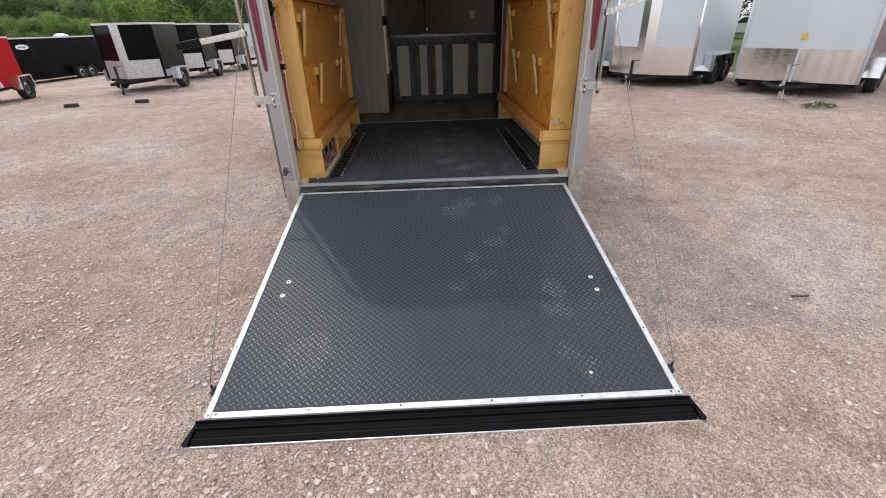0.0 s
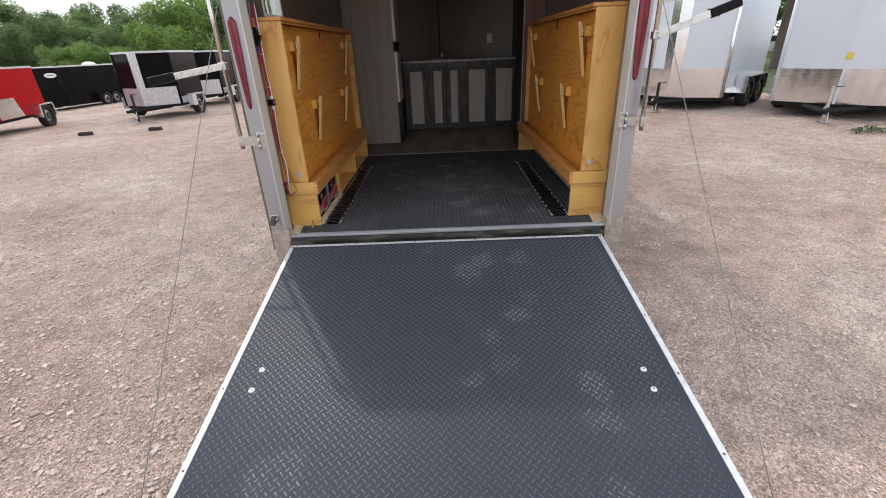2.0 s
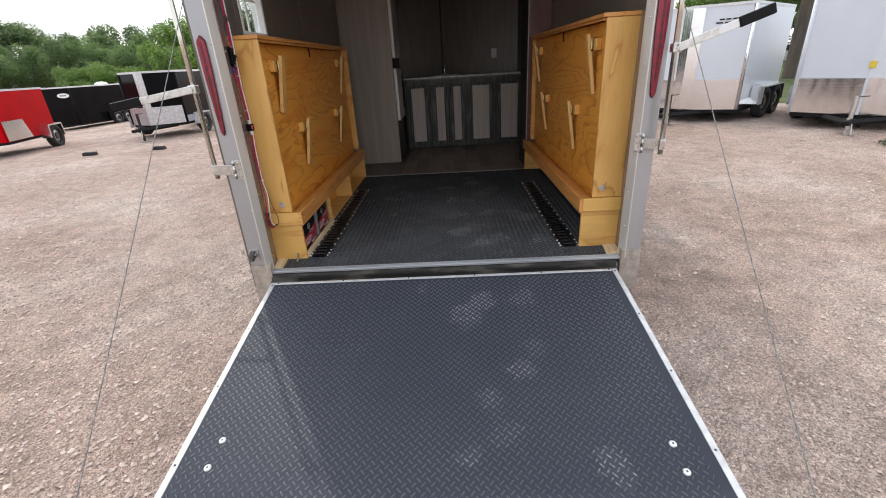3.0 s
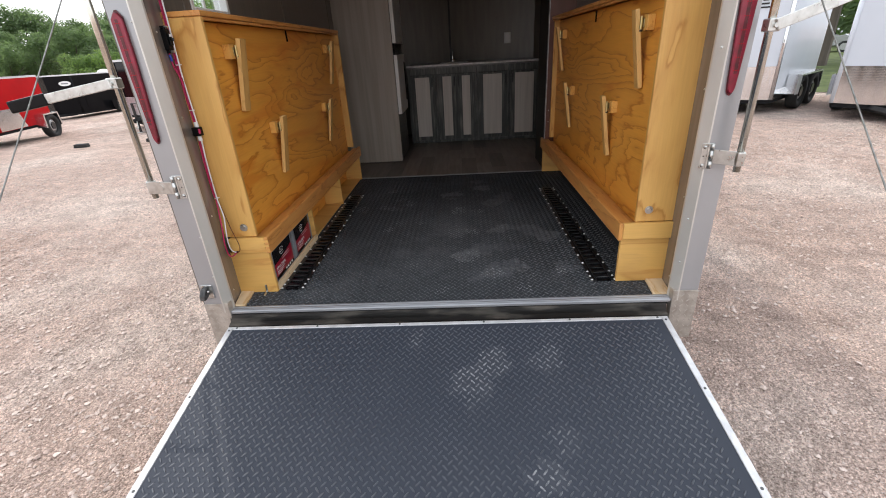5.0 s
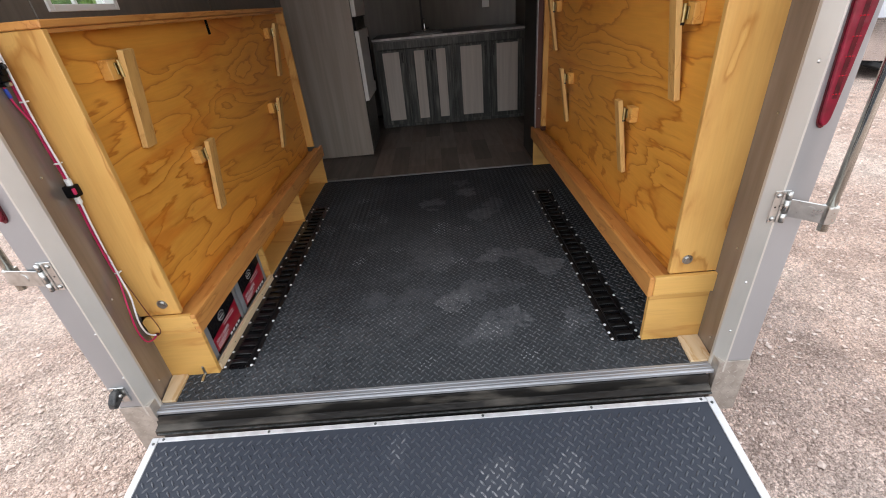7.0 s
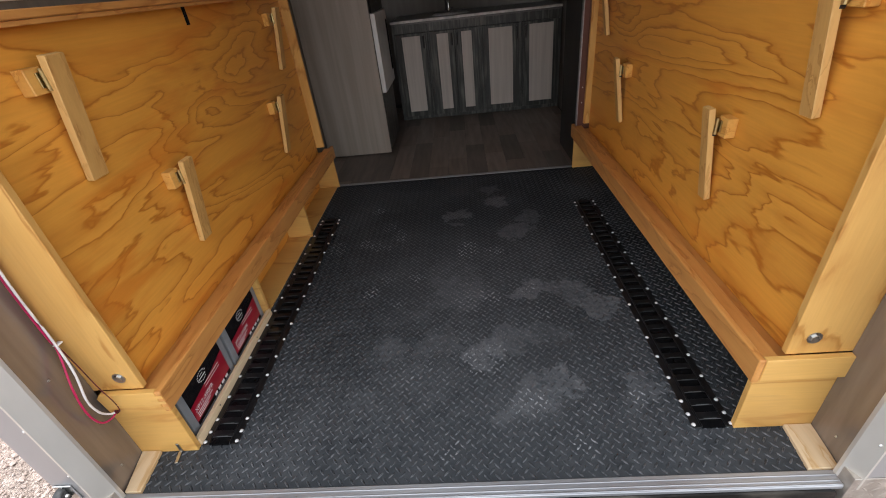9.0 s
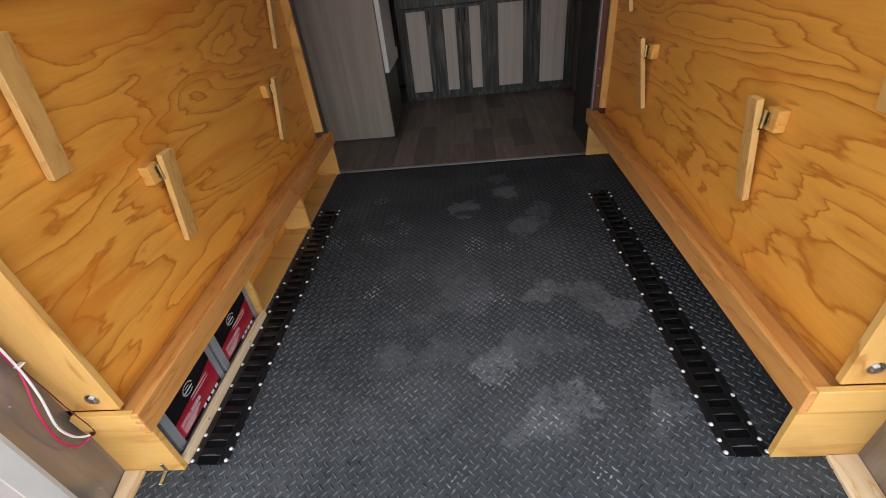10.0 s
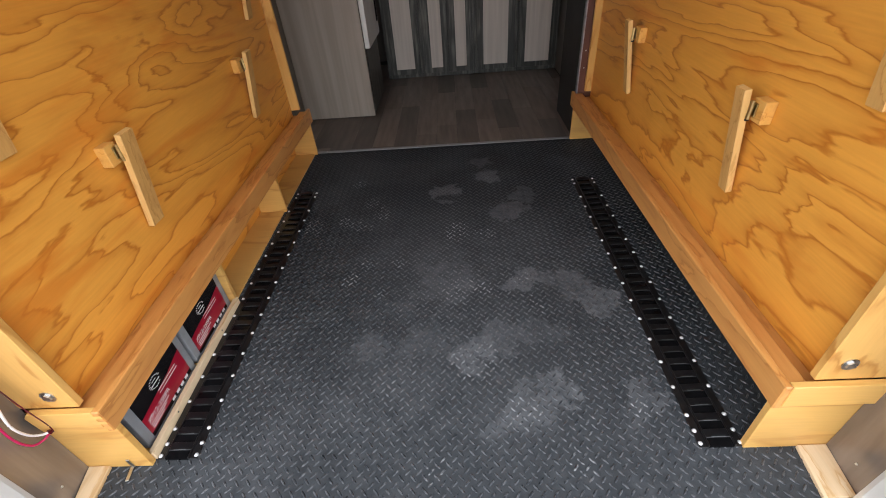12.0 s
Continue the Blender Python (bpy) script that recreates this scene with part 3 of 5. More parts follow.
def shell():
    def struct(name, bm, material, label, category):
        return solo(name, bm, material, label, category, kind="structure")
    struct("floor", box(-1.12, 1.12, 0.16, 4.95, FLOOR - 0.06, FLOOR - 0.004, 0), CASE_DARK, "dark plywood trailer floor deck under rubber mat", "floor")
    # left wall in pieces round its window
    wy0, wy1, wz0, wz1 = 0.60, 0.96, 1.72, 2.12
    bm = box(-1.16, -WALL, 0.12, wy0, 0.30, 2.42, 0)
    box(-1.16, -WALL, wy1, 4.72, 0.30, 2.42, 0, bm)
    box(-1.16, -WALL, wy0, wy1, 0.30, wz0, 0, bm)
    box(-1.16, -WALL, wy0, wy1, wz1, 2.42, 0, bm)
    struct("wall_left", bm, WALL_BROWN, "dark grey-brown panelled trailer side wall", "wall")
    struct("wall_right", box(WALL, 1.16, 0.12, 4.72, 0.30, 2.42, 0), WALL_BROWN, "dark grey-brown panelled trailer side wall", "wall")
    bm = prism([(-1.16, 4.72), (0, 5.02), (1.16, 4.72), (1.16, 4.66), (0, 4.96), (-1.16, 4.66)], "z", 0.30, 2.42)
    struct("wall_front", bm, WALL_BROWN, "dark grey-brown front wall meeting in a shallow point", "wall")
    struct("ceiling", box(-1.17, 1.17, 0.12, 5.02, 2.42, 2.50, 0), CEILING, "pale flat trailer ceiling and roof", "ceiling")
    # seams between wall panels
    bm = bmesh.new()
    for y in (0.62, 1.85, 3.0):
        box(-WALL, -WALL + 0.004, y - 0.012 - 0.07, y + 0.012 - 0.07, 1.7, 2.42, 0.001, bm)
    struct("trim", bm, WALL_BROWN, "thin grey-brown battens over wall panel joints", "trim")
    # window
    win = tagged(new("window_1"), "small side window with pale frame and glazing bars", "window", kind="structure")
    bm = bmesh.new()
    for a in (wy0, wy1 - 0.022):
        box(-1.165, -WALL + 0.006, a, a + 0.022, wz0, wz1, 0.002, bm)
    for a in (wz0, wz1 - 0.022):
        box(-1.165, -WALL + 0.006, wy0 + 0.022, wy1 - 0.022, a, a + 0.022, 0.002, bm)
    part("window_frame", bm, WHITE_PLASTIC, win, "pale grey frame")
    bm = bmesh.new()
    box(-1.142, -1.128, (wy0 + wy1) / 2 - 0.008, (wy0 + wy1) / 2 + 0.008, wz0 + 0.022, wz1 - 0.022, 0.002, bm)
    box(-1.142, -1.128, wy0 + 0.022, wy1 - 0.022, wz0 + 0.2, wz0 + 0.215, 0.002, bm)
    part("glazing_bar", bm, WHITE_PLASTIC, win, "pale glazing bars")
    pane = part("pane", box(-1.137, -1.133, wy0 + 0.022, wy1 - 0.022, wz0 + 0.022, wz1 - 0.022, 0), GLASS, win, "clear window glass")
    pane.visible_shadow = False
    # rear frame: posts, header, jamb linings
    for s, lab, inner, outer in ((-1, "left", 1.020, 1.135), (1, "right", 1.048, 1.158)):
        xs = sorted((s * (inner + 0.024), s * outer))
        struct("rear_post_" + lab, box(xs[0], xs[1], SILL, 0.12, 0.455, 2.50, 0.004, seg=2), POST_GREY, "silver painted upright post of the trailer's rear frame", "post")
        edge = [(s * inner, 0.140), (s * inner, 0.130), (s * (inner + 0.022), SILL - 0.003), (s * (inner + 0.028), SILL - 0.003), (s * (inner + 0.0235), 0.141)]
        struct("post_edge_" + lab, prism(edge, "z", 0.405, 2.40), POST_EDGE, "pale inner edge of the rear post", "trim")
        lining = [(s * (inner + (0.012 if s < 0 else 0.023)), 0.1415), (s * (1.058 if s < 0 else 1.086), 0.2835), (s * WALL, 0.2835), (s * WALL, 0.1415)]
        struct("jamb_" + lab, prism(lining, "z", FLOOR, 2.42), JAMB_BROWN, "glossy brown lining inside the rear opening", "wall")
        xs = sorted((s * (inner + 0.002), s * (outer + 0.003)))
        foot = struct("post_foot_" + lab, box(xs[0], xs[1], SILL - 0.002, 0.125, 0.20, 0.4545, 0.001), FOOT, "dull tread-plate foot of the rear post", "post")
        for i in range(4):
            for j in range(9):
                lug = new("tread_diamond", DIAMONDS[(i + j) % 2])
                lug.parent = foot
                lug.location = (xs[0] + 0.016 + i * 0.027, SILL - 0.0019, 0.215 + j * 0.027)
    struct("header", box(-1.035, 1.035, SILL, 0.141, 2.40, 2.50, 0.004), POST_GREY, "silver painted header over the rear opening", "header")
    # sill: aluminium nosing and the dark channel below
    bm = box(-1.03, 1.05, 0.098, 0.144, FLOOR - 0.009, FLOOR + 0.006, 0.002)
    for y in (0.101, 0.112, 0.128):
        box(-1.03, 1.05, y, y + 0.004, FLOOR + 0.0055, FLOOR + 0.0085, 0.001, bm)
    struct("sill", bm, ALU_SILL, "worn ribbed aluminium nosing along the floor's rear edge", "sill")
    bm = prism([(0.098, FLOOR - 0.010), (0.092, FLOOR - 0.010), (0.084, FLOOR - 0.045), (0.060, FLOOR - 0.052), (0.058, FLOOR - 0.075), (0.115, FLOOR - 0.075), (0.115, FLOOR - 0.02), (0.098, FLOOR - 0.02)], "x", -1.03, 1.03)
    struct("sill_channel", bm, DIRTY_STEEL, "scuffed dark steel channel below the sill", "sill")
    struct("sill_lip", box(-1.02, 1.03, 0.050, 0.0575, FLOOR - 0.064, FLOOR - 0.058, 0.001), WORN_LIP, "thin worn light lip along the dark channel", "sill")
    struct("rear_bumper", box(-1.01, 1.01, 0.06, 0.16, 0.20, FLOOR - 0.076, 0.004), BLACK_STEEL, "black steel cross beam under the sill", "beam")
    # corner blocks on the floor
    for s in (-1, 1):
        bm = prism([(s * (0.990 if s < 0 else 1.006), 0.2835), (s * (1.056 if s < 0 else 1.085), 0.2835), (s * (1.026 if s < 0 else 1.069), 0.146), (s * (0.974 if s < 0 else 0.988), 0.146)], "z", FLOOR - 0.003, FLOOR + 0.012, 0.001)
        solo("wood_filler_block", bm, PINE_RAW, "pale wooden filler piece in the corner of the sill", "wood block", "corner fillers")


shell()


def lugs(x0, x1, y0, y1, z, rise=0.0036, pitch=0.034):
    """Raised tread lugs in two crossing directions."""
    verts, faces = [], []
    nx, ny = int((x1 - x0) / pitch), int((y1 - y0) / pitch)
    shape = [(-0.0135, 0), (-0.0075, 0.0034), (0.0075, 0.0034), (0.0135, 0), (0.0075, -0.0034), (-0.0075, -0.0034)]
    for i in range(nx):
        for j in range(ny):
            for k in (0, 1):
                cx, cy = x0 + (i + 0.25 + 0.5 * k) * pitch, y0 + (j + 0.25 + 0.5 * k) * pitch
                a = radians(48 if k else -48)
                ca, sa = math.cos(a), math.sin(a)
                n = len(verts)
                verts += [(cx + u * ca - v * sa, cy + u * sa + v * ca, z) for u, v in shape]
                verts += [(cx + u * 0.78 * ca - v * 0.42 * sa, cy + u * 0.78 * sa + v * 0.42 * ca, z + rise) for u, v in shape]
                faces += [(n + q, n + (q + 1) % 6, n + 6 + (q + 1) % 6, n + 6 + q) for q in range(6)]
                faces.append(tuple(range(n + 6, n + 12)))
    me = bpy.data.meshes.new("lugs")
    me.from_pydata(verts, [], faces)
    return me


def floor_coverings():
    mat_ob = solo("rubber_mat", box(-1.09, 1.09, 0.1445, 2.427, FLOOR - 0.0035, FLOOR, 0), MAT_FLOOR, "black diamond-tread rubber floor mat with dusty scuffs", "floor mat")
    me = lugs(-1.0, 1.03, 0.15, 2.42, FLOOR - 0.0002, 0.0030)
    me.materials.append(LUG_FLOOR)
    ob = new("tread_lug", me)
    ob.parent = mat_ob
    tagged(ob, kind="stuff")
    # vinyl planks beyond the mat
    rnd = random.Random(5)
    planks = tagged(new("vinyl_floor"), "dark brown wood-look vinyl plank floor", "floor", kind="structure")
    x = -1.09
    while x < 1.09:
        w = min(0.15, 1.09 - x)
        y = 2.455 - rnd.uniform(0, 0.6)
        while y < 4.6:
            l = rnd.choice((0.6, 0.75, 0.9))
            a, b = max(y, 2.455), min(y + l, 4.62)
            if b - a > 0.02:
                part("plank", box(x + 0.0008, x + w - 0.0008, a + 0.0008, b - 0.0008, FLOOR - 0.004, FLOOR + 0.001, 0.0006), rnd.choice(PLANKS), planks)
            y += l
        x += w
    strip = solo("threshold_strip", box(-0.87, 1.0, 2.428, 2.456, FLOOR - 0.001, FLOOR + 0.004, 0.0015), ALU_SILL, "thin aluminium strip between mat and vinyl floor", "trim", kind="structure")
    for i in range(9):
        part("screw", rod((-0.8 + i * 0.21, 2.442, FLOOR + 0.003), (-0.8 + i * 0.21, 2.442, FLOOR + 0.006), 0.004, 8), ZINC, strip)


floor_coverings()


# ---- ramp ----
def ramp():
    """The lowered ramp door. Its own y runs down the slope, z out of its face."""
    top, foot = Vector((0, 0.0, 0.37)), Vector((0, -1.80, 0.058))
    length = (foot - top).length
    slope = math.degrees(math.atan2(top.z - foot.z, -foot.y + top.y))
    m = pose(0, top.y, top.z, slope, 0, 0)
    r = thing("ramp_door", None, "lowered ramp door faced with black diamond-tread rubber, white metal edges", "ramp", m=m)
    part("core", box(-0.995, 0.995, -length, 0.009, -0.045, -0.006, 0.002), BLACK_STEEL, r, "black steel-edged door core")
    face = part("rubber_face", box(-0.9738, 0.9738, -length + 0.0265, -0.0065, -0.007, 0, 0), MAT_RAMP, r, "black diamond-tread rubber, dusty")
    me = lugs(-0.965, 0.965, -length + 0.035, -0.010, -0.0002)
    me.materials.append(LUG_RAMP)
    ob = new("tread_lug", me)
    ob.parent = face
    tagged(ob, kind="stuff")
    trims = [box(-1.0, -0.974, -length, 0.011, -0.046, 0.004, 0.0015), box(0.974, 1.0, -length, 0.011, -0.046, 0.004, 0.0015),
             box(-0.9735, 0.9735, -0.006, 0.011, -0.03, 0.004, 0.0015), box(-0.9715, 0.9715, -length - 0.001, -length + 0.026, -0.03, 0.004, 0.0015)]
    for i, bm in enumerate(trims):
        t = part("edge_trim", bm, TRIM_WHITE, r, "white metal edging")
        for k in range(6):
            if i < 2:
                p = ((-1, 1)[i] * 0.986, -0.012 - k * (length - 0.024) / 5, 0)
            else:
                p = (-0.955 + k * 0.382, 0.0025 if i == 2 else -length + 0.015, 0)
            part("screw", rod((p[0], p[1], 0.0035), (p[0], p[1], 0.0065), 0.0055, 10, r2=0.004), WORN_LIP, t)
    # paired carriage bolts
    for x, y in ((-0.850, -0.995), (-0.858, -1.105), (0.850, -1.064), (0.852, -1.168)):
        head = part("bolt", rod((x, y, 0), (x, y, 0.005), 0.0145, 16, r2=0.011), BRIGHT_RIVET, r, "round bright bolt head", True)
        part("socket", rod((x, y, 0.0051), (x, y, 0.0056), 0.004, 6), BLACK_STEEL, head)
    part("pebble", rod((0.65, -1.695, 0), (0.65, -1.695, 0.006), 0.009, 7, r2=0.004), LABEL_WHITE, r, "small white fleck")
    # rubber seal lip along the foot
    prof = [(-length - 0.002, -0.006), (-length - 0.008, -0.008), (-length - 0.010, -0.020), (-length - 0.022, -0.024), (-length - 0.027, -0.016), (-length - 0.033, -0.016), (-length - 0.037, -0.030), (-length - 0.060, -0.036), (-length - 0.066, -0.030), (-length - 0.074, -0.030), (-length - 0.094, -0.044), (-length - 0.094, -0.048), (-length - 0.002, -0.048)]
    part("foot_lip", prism(prof, "x", -1.035, 1.03, 0.001), LIP_PLASTIC, r, "glossy black ribbed foot lip")
    part("lip_edge", box(-1.055, 1.045, -length - 0.100, -length - 0.0945, -0.050, -0.041, 0.001), TRIM_WHITE, r, "thin pale edge")
    for s in (-1, 1):
        part("lip_end", prism([(s * 1.001, -length + 0.01), (s * 1.03, -length + 0.0), (s * 1.062, -length - 0.096), (s * 1.036, -length - 0.096), (s * 1.036, -length - 0.003), (s * 1.001, -length - 0.003)], "z", -0.048, -0.022, 0.002), BLACK_PLASTIC, r, "black end cap")
        br = part("cable_bracket", box(s * 1.001, s * 1.018, -1.712, -1.675, -0.03, 0.012, 0.003), BLACK_STEEL, r, "black cable bracket")
        part("eye_bolt", rod((s * 1.010, -1.69, 0.012), (s * 1.010, -1.69, 0.035), 0.006, 8), BLACK_STEEL, br)
    return m


RAMP_POSE = ramp()


def ramp_cables():
    for s, xt in ((-1, -1.03), (1, 1.06)):
        a = RAMP_POSE @ Vector((s * 1.012, -1.69, 0.04))
        b = Vector((xt, 0.42, 2.41))
        pts = [a.lerp(b, k / 12) - Vector((0, 0, 0.02 * math.sin(math.pi * k / 12))) for k in range(13)]
        solo("ramp_cable", tube(pts, 0.0019, 6), CABLE, "thin steel lift cable from ramp edge to frame top", "cable", "ramp cables", smooth=True)


ramp_cables()


# ---- rear frame fittings ----
def tail_light(s, z0, z1):
    xc = 1.098 if s < 0 else 1.108
    base = (s * xc, SILL, z0)
    t = thing("tail_light", base, "long tapered red tail light lens on the silver post", "tail light", "tail lights")
    x = s * xc
    prof = []
    for k in range(33):
        f = (k / 32) ** 1.5
        half = (0.021 if s < 0 else 0.027) * (0.40 + 0.60 * min(1, f * 1.5) ** 0.8)
        low, high = min(1, f / 0.045), min(1, (1 - f) / 0.05)
        prof.append((half * math.sqrt(max(0.02, 1 - (1 - low) ** 2)) * math.sqrt(max(0.02, 1 - (1 - high) ** 2)), z0 + (z1 - z0) * f))
    outline = [(x + a, z) for a, z in prof] + [(x - a, z) for a, z in reversed(prof)]
    part("lens_base", prism(outline, "y", SILL - 0.006, SILL - 0.0005), RED_DARK, t, "dark red reflector base")
    inner = [(x + (p - x) * 0.985, z0 + 0.008 + (z - z0) * (1 - 0.016 / (z1 - z0))) for p, z in outline]
    part("lens", prism(inner, "y", SILL - 0.015, SILL - 0.006, 0.002), RED_LENS, t, "glossy red lens")
    strip = part("led_strip", box(x - 0.006, x + 0.006, SILL - 0.0162, SILL - 0.0149, z0 + 0.075, z1 - 0.03, 0.0005), RED_DARK, t, "dark strip of lamp cells")
    n = 9
    for k in range(n):
        z = z0 + 0.085 + k * (z1 - z0 - 0.13) / (n - 1)
        for dx in (-0.008, 0.0, 0.008):
            part("led_cell", box(x + dx - 0.0026, x + dx + 0.0026, SILL - 0.0172, SILL - 0.0163, z, z + 0.003, 0.0004), LED_RED, strip)


tail_light(-1, 1.215, 1.69)
tail_light(1, 1.285, 1.76)


def lock_rod(s, zb, zh, grip):
    """Cam-bar lock: upright tube in brackets with its handle swung out."""
    x, yr = (-1.205, 0.110) if s < 0 else (1.158, 0.02)
    t = thing("lock_rod", (x, 0.03, zb), "upright zinc lock rod with a swung-out flat handle", "door lock", "ramp door locks")
    part("tube", rod((x, yr, zb), (x, yr, 2.44), 0.0125, 20), ZINC_GOLD, t, "yellowish zinc tube", smooth=True)
    zc = zb + 0.05
    for z in (zc, 2.30):
        xs = sorted((s * 1.050, s * 1.094))
        pl = part("bracket_plate", box(xs[0], xs[1], SILL - 0.0045, SILL - 0.0005, z - 0.052, z + 0.048, 0.0015), ZINC, t, "zinc hinge plate")
        for dz in (-0.038, 0.034):
            part("screw", rod((s * 1.062, SILL - 0.0045, z + dz), (s * 1.062, SILL - 0.0095, z + dz), 0.0078, 12, r2=0.0045), ZINC, pl, smooth=True)
        part("plate_hole", rod((s * 1.0605, SILL - 0.0046, z - 0.002), (s * 1.0605, SILL - 0.0051, z - 0.002), 0.003, 8), BLACK_STEEL, pl)
        for z0, z1 in ((-0.050, -0.022), (-0.020, 0.020), (0.022, 0.046)):
            part("knuckle", rod((s * 1.088, SILL - 0.009, z + z0), (s * 1.088, SILL - 0.009, z + z1), 0.0065, 12), ZINC, pl, smooth=True)
        part("fold", box(*sorted((s * 1.072, s * 1.080)), SILL - 0.0075, SILL - 0.0046, z - 0.05, z + 0.046, 0.0012), ZINC, pl)
        far = Vector((x, yr - 0.0135, z))
        near = Vector((s * 1.092, SILL - 0.014, z))
        d = far - near
        yaw = Matrix.Rotation(math.atan2(d.y, d.x), 4, "Z")
        mid = (far + near) / 2
        half = d.length / 2
        own = box(-half, half, -0.002, 0.002, -0.028, 0.026, 0.0015, turn=None)
        own.transform(Matrix.Translation(mid) @ yaw)
        ln = part("bracket_link", own, ZINC, t, "flat zinc link plate")
        own = rod((0, -0.004, 0), (0, 0.004, 0), 0.016, 16, r2=0.014)
        own.transform(Matrix.Translation(mid) @ yaw)
        part("link_bolt", own, ZINC, ln, smooth=False)
        part("clamp", box(x - 0.0155, x + 0.0155, yr - 0.014, yr + 0.014, z - 0.028, z + 0.026, 0.006, seg=2), ZINC, ln, "folded clamp round the tube")
    # handle
    a, b = Vector((x, yr - 0.02, zh)), Vector(grip)
    d = b - a
    lug = part("handle_lug", box(x - 0.02, x + 0.02, yr - 0.028, yr + 0.015, zh - 0.02, zh + 0.02, 0.004), ZINC, t, "handle lug")
    part("lug_bolt", rod((x, yr - 0.028, zh), (x, yr - 0.035, zh), 0.008, 10), ZINC, lug)
    length = d.length
    turn = Matrix.Rotation(-math.atan2(d.z, d.x), 4, "Y")
    h = new("handle", mesh_of("handle", box(0, length * 0.66, -0.004, 0.004, -0.018, 0.018, 0.002), ZINC))
    h.parent, h.matrix_parent_inverse = t, INVERSE[t.name]
    h.matrix_basis = Matrix.Translation(a + Vector((0, -0.012, 0))) @ turn
    g = new("grip", mesh_of("grip", box(length * 0.63, length, -0.009, 0.009, -0.023, 0.023, 0.006, seg=2), BLACK_PLASTIC))
    tagged(g, "black rubber grip")
    g.parent = h
    if s > 0:
        # bright reflection on the handle, painted as a white patch
        wl = new("handle_glare", mesh_of("handle_glare", box(length * 0.42, length * 0.62, -0.0048, -0.0042, -0.016, 0.016, 0), LABEL_WHITE))
        wl.parent = h
        tagged(wl, "white patch painting a bright reflection on the handle")


lock_rod(-1, 0.985, 1.449, (-1.63, 0.0, 1.385))
lock_rod(1, 1.015, 1.51, (1.56, -0.02, 1.65))


def slam_latch():
    t = thing("door_catch", (-1.095, SILL, 0.51), "small black door catch on a silver plate", "door catch")
    part("plate", box(-1.125, -1.07, SILL - 0.006, SILL - 0.0005, 0.49, 0.56, 0.002), ZINC, t, "silver plate")
    own = prism([(SILL - 0.006, 0.554), (SILL - 0.026, 0.552), (SILL - 0.050, 0.528), (SILL - 0.054, 0.508), (SILL - 0.044, 0.500), (SILL - 0.006, 0.512)], "x", -1.113, -1.088, 0.003)
    paddle = part("paddle", own, CATCH_GREY, t, "worn dark grey paddle")
    part("pivot", rod((-1.120, SILL - 0.016, 0.532), (-1.081, SILL - 0.016, 0.532), 0.005, 10), ZINC, paddle, smooth=True)
    for z in (0.496, 0.5545):
        part("screw", rod((-1.1, SILL - 0.006, z), (-1.1, SILL - 0.0085, z), 0.004, 8), ZINC, t)


slam_latch()


def post_rivets():
    for s in (-1, 1):
        for z in (0.60, 0.80, 1.45, 1.65):
            solo("rivet", rod((s * 1.052, SILL - 0.0003, z), (s * 1.052, SILL - 0.0035, z), 0.005, 10, r2=0.0025), ZINC, "small silver rivet in the post", "rivet", "post rivets")
        for z in (0.47, 0.86, 1.3, 1.62):
            solo("rivet", rod((s * (1.044 if s < 0 else 1.079), 0.20, z), (s * (1.0395 if s < 0 else 1.0745), 0.20, z), 0.0045, 10, r2=0.0025), ZINC, "small silver screw in the brown jamb", "rivet", "jamb screws")


post_rivets()


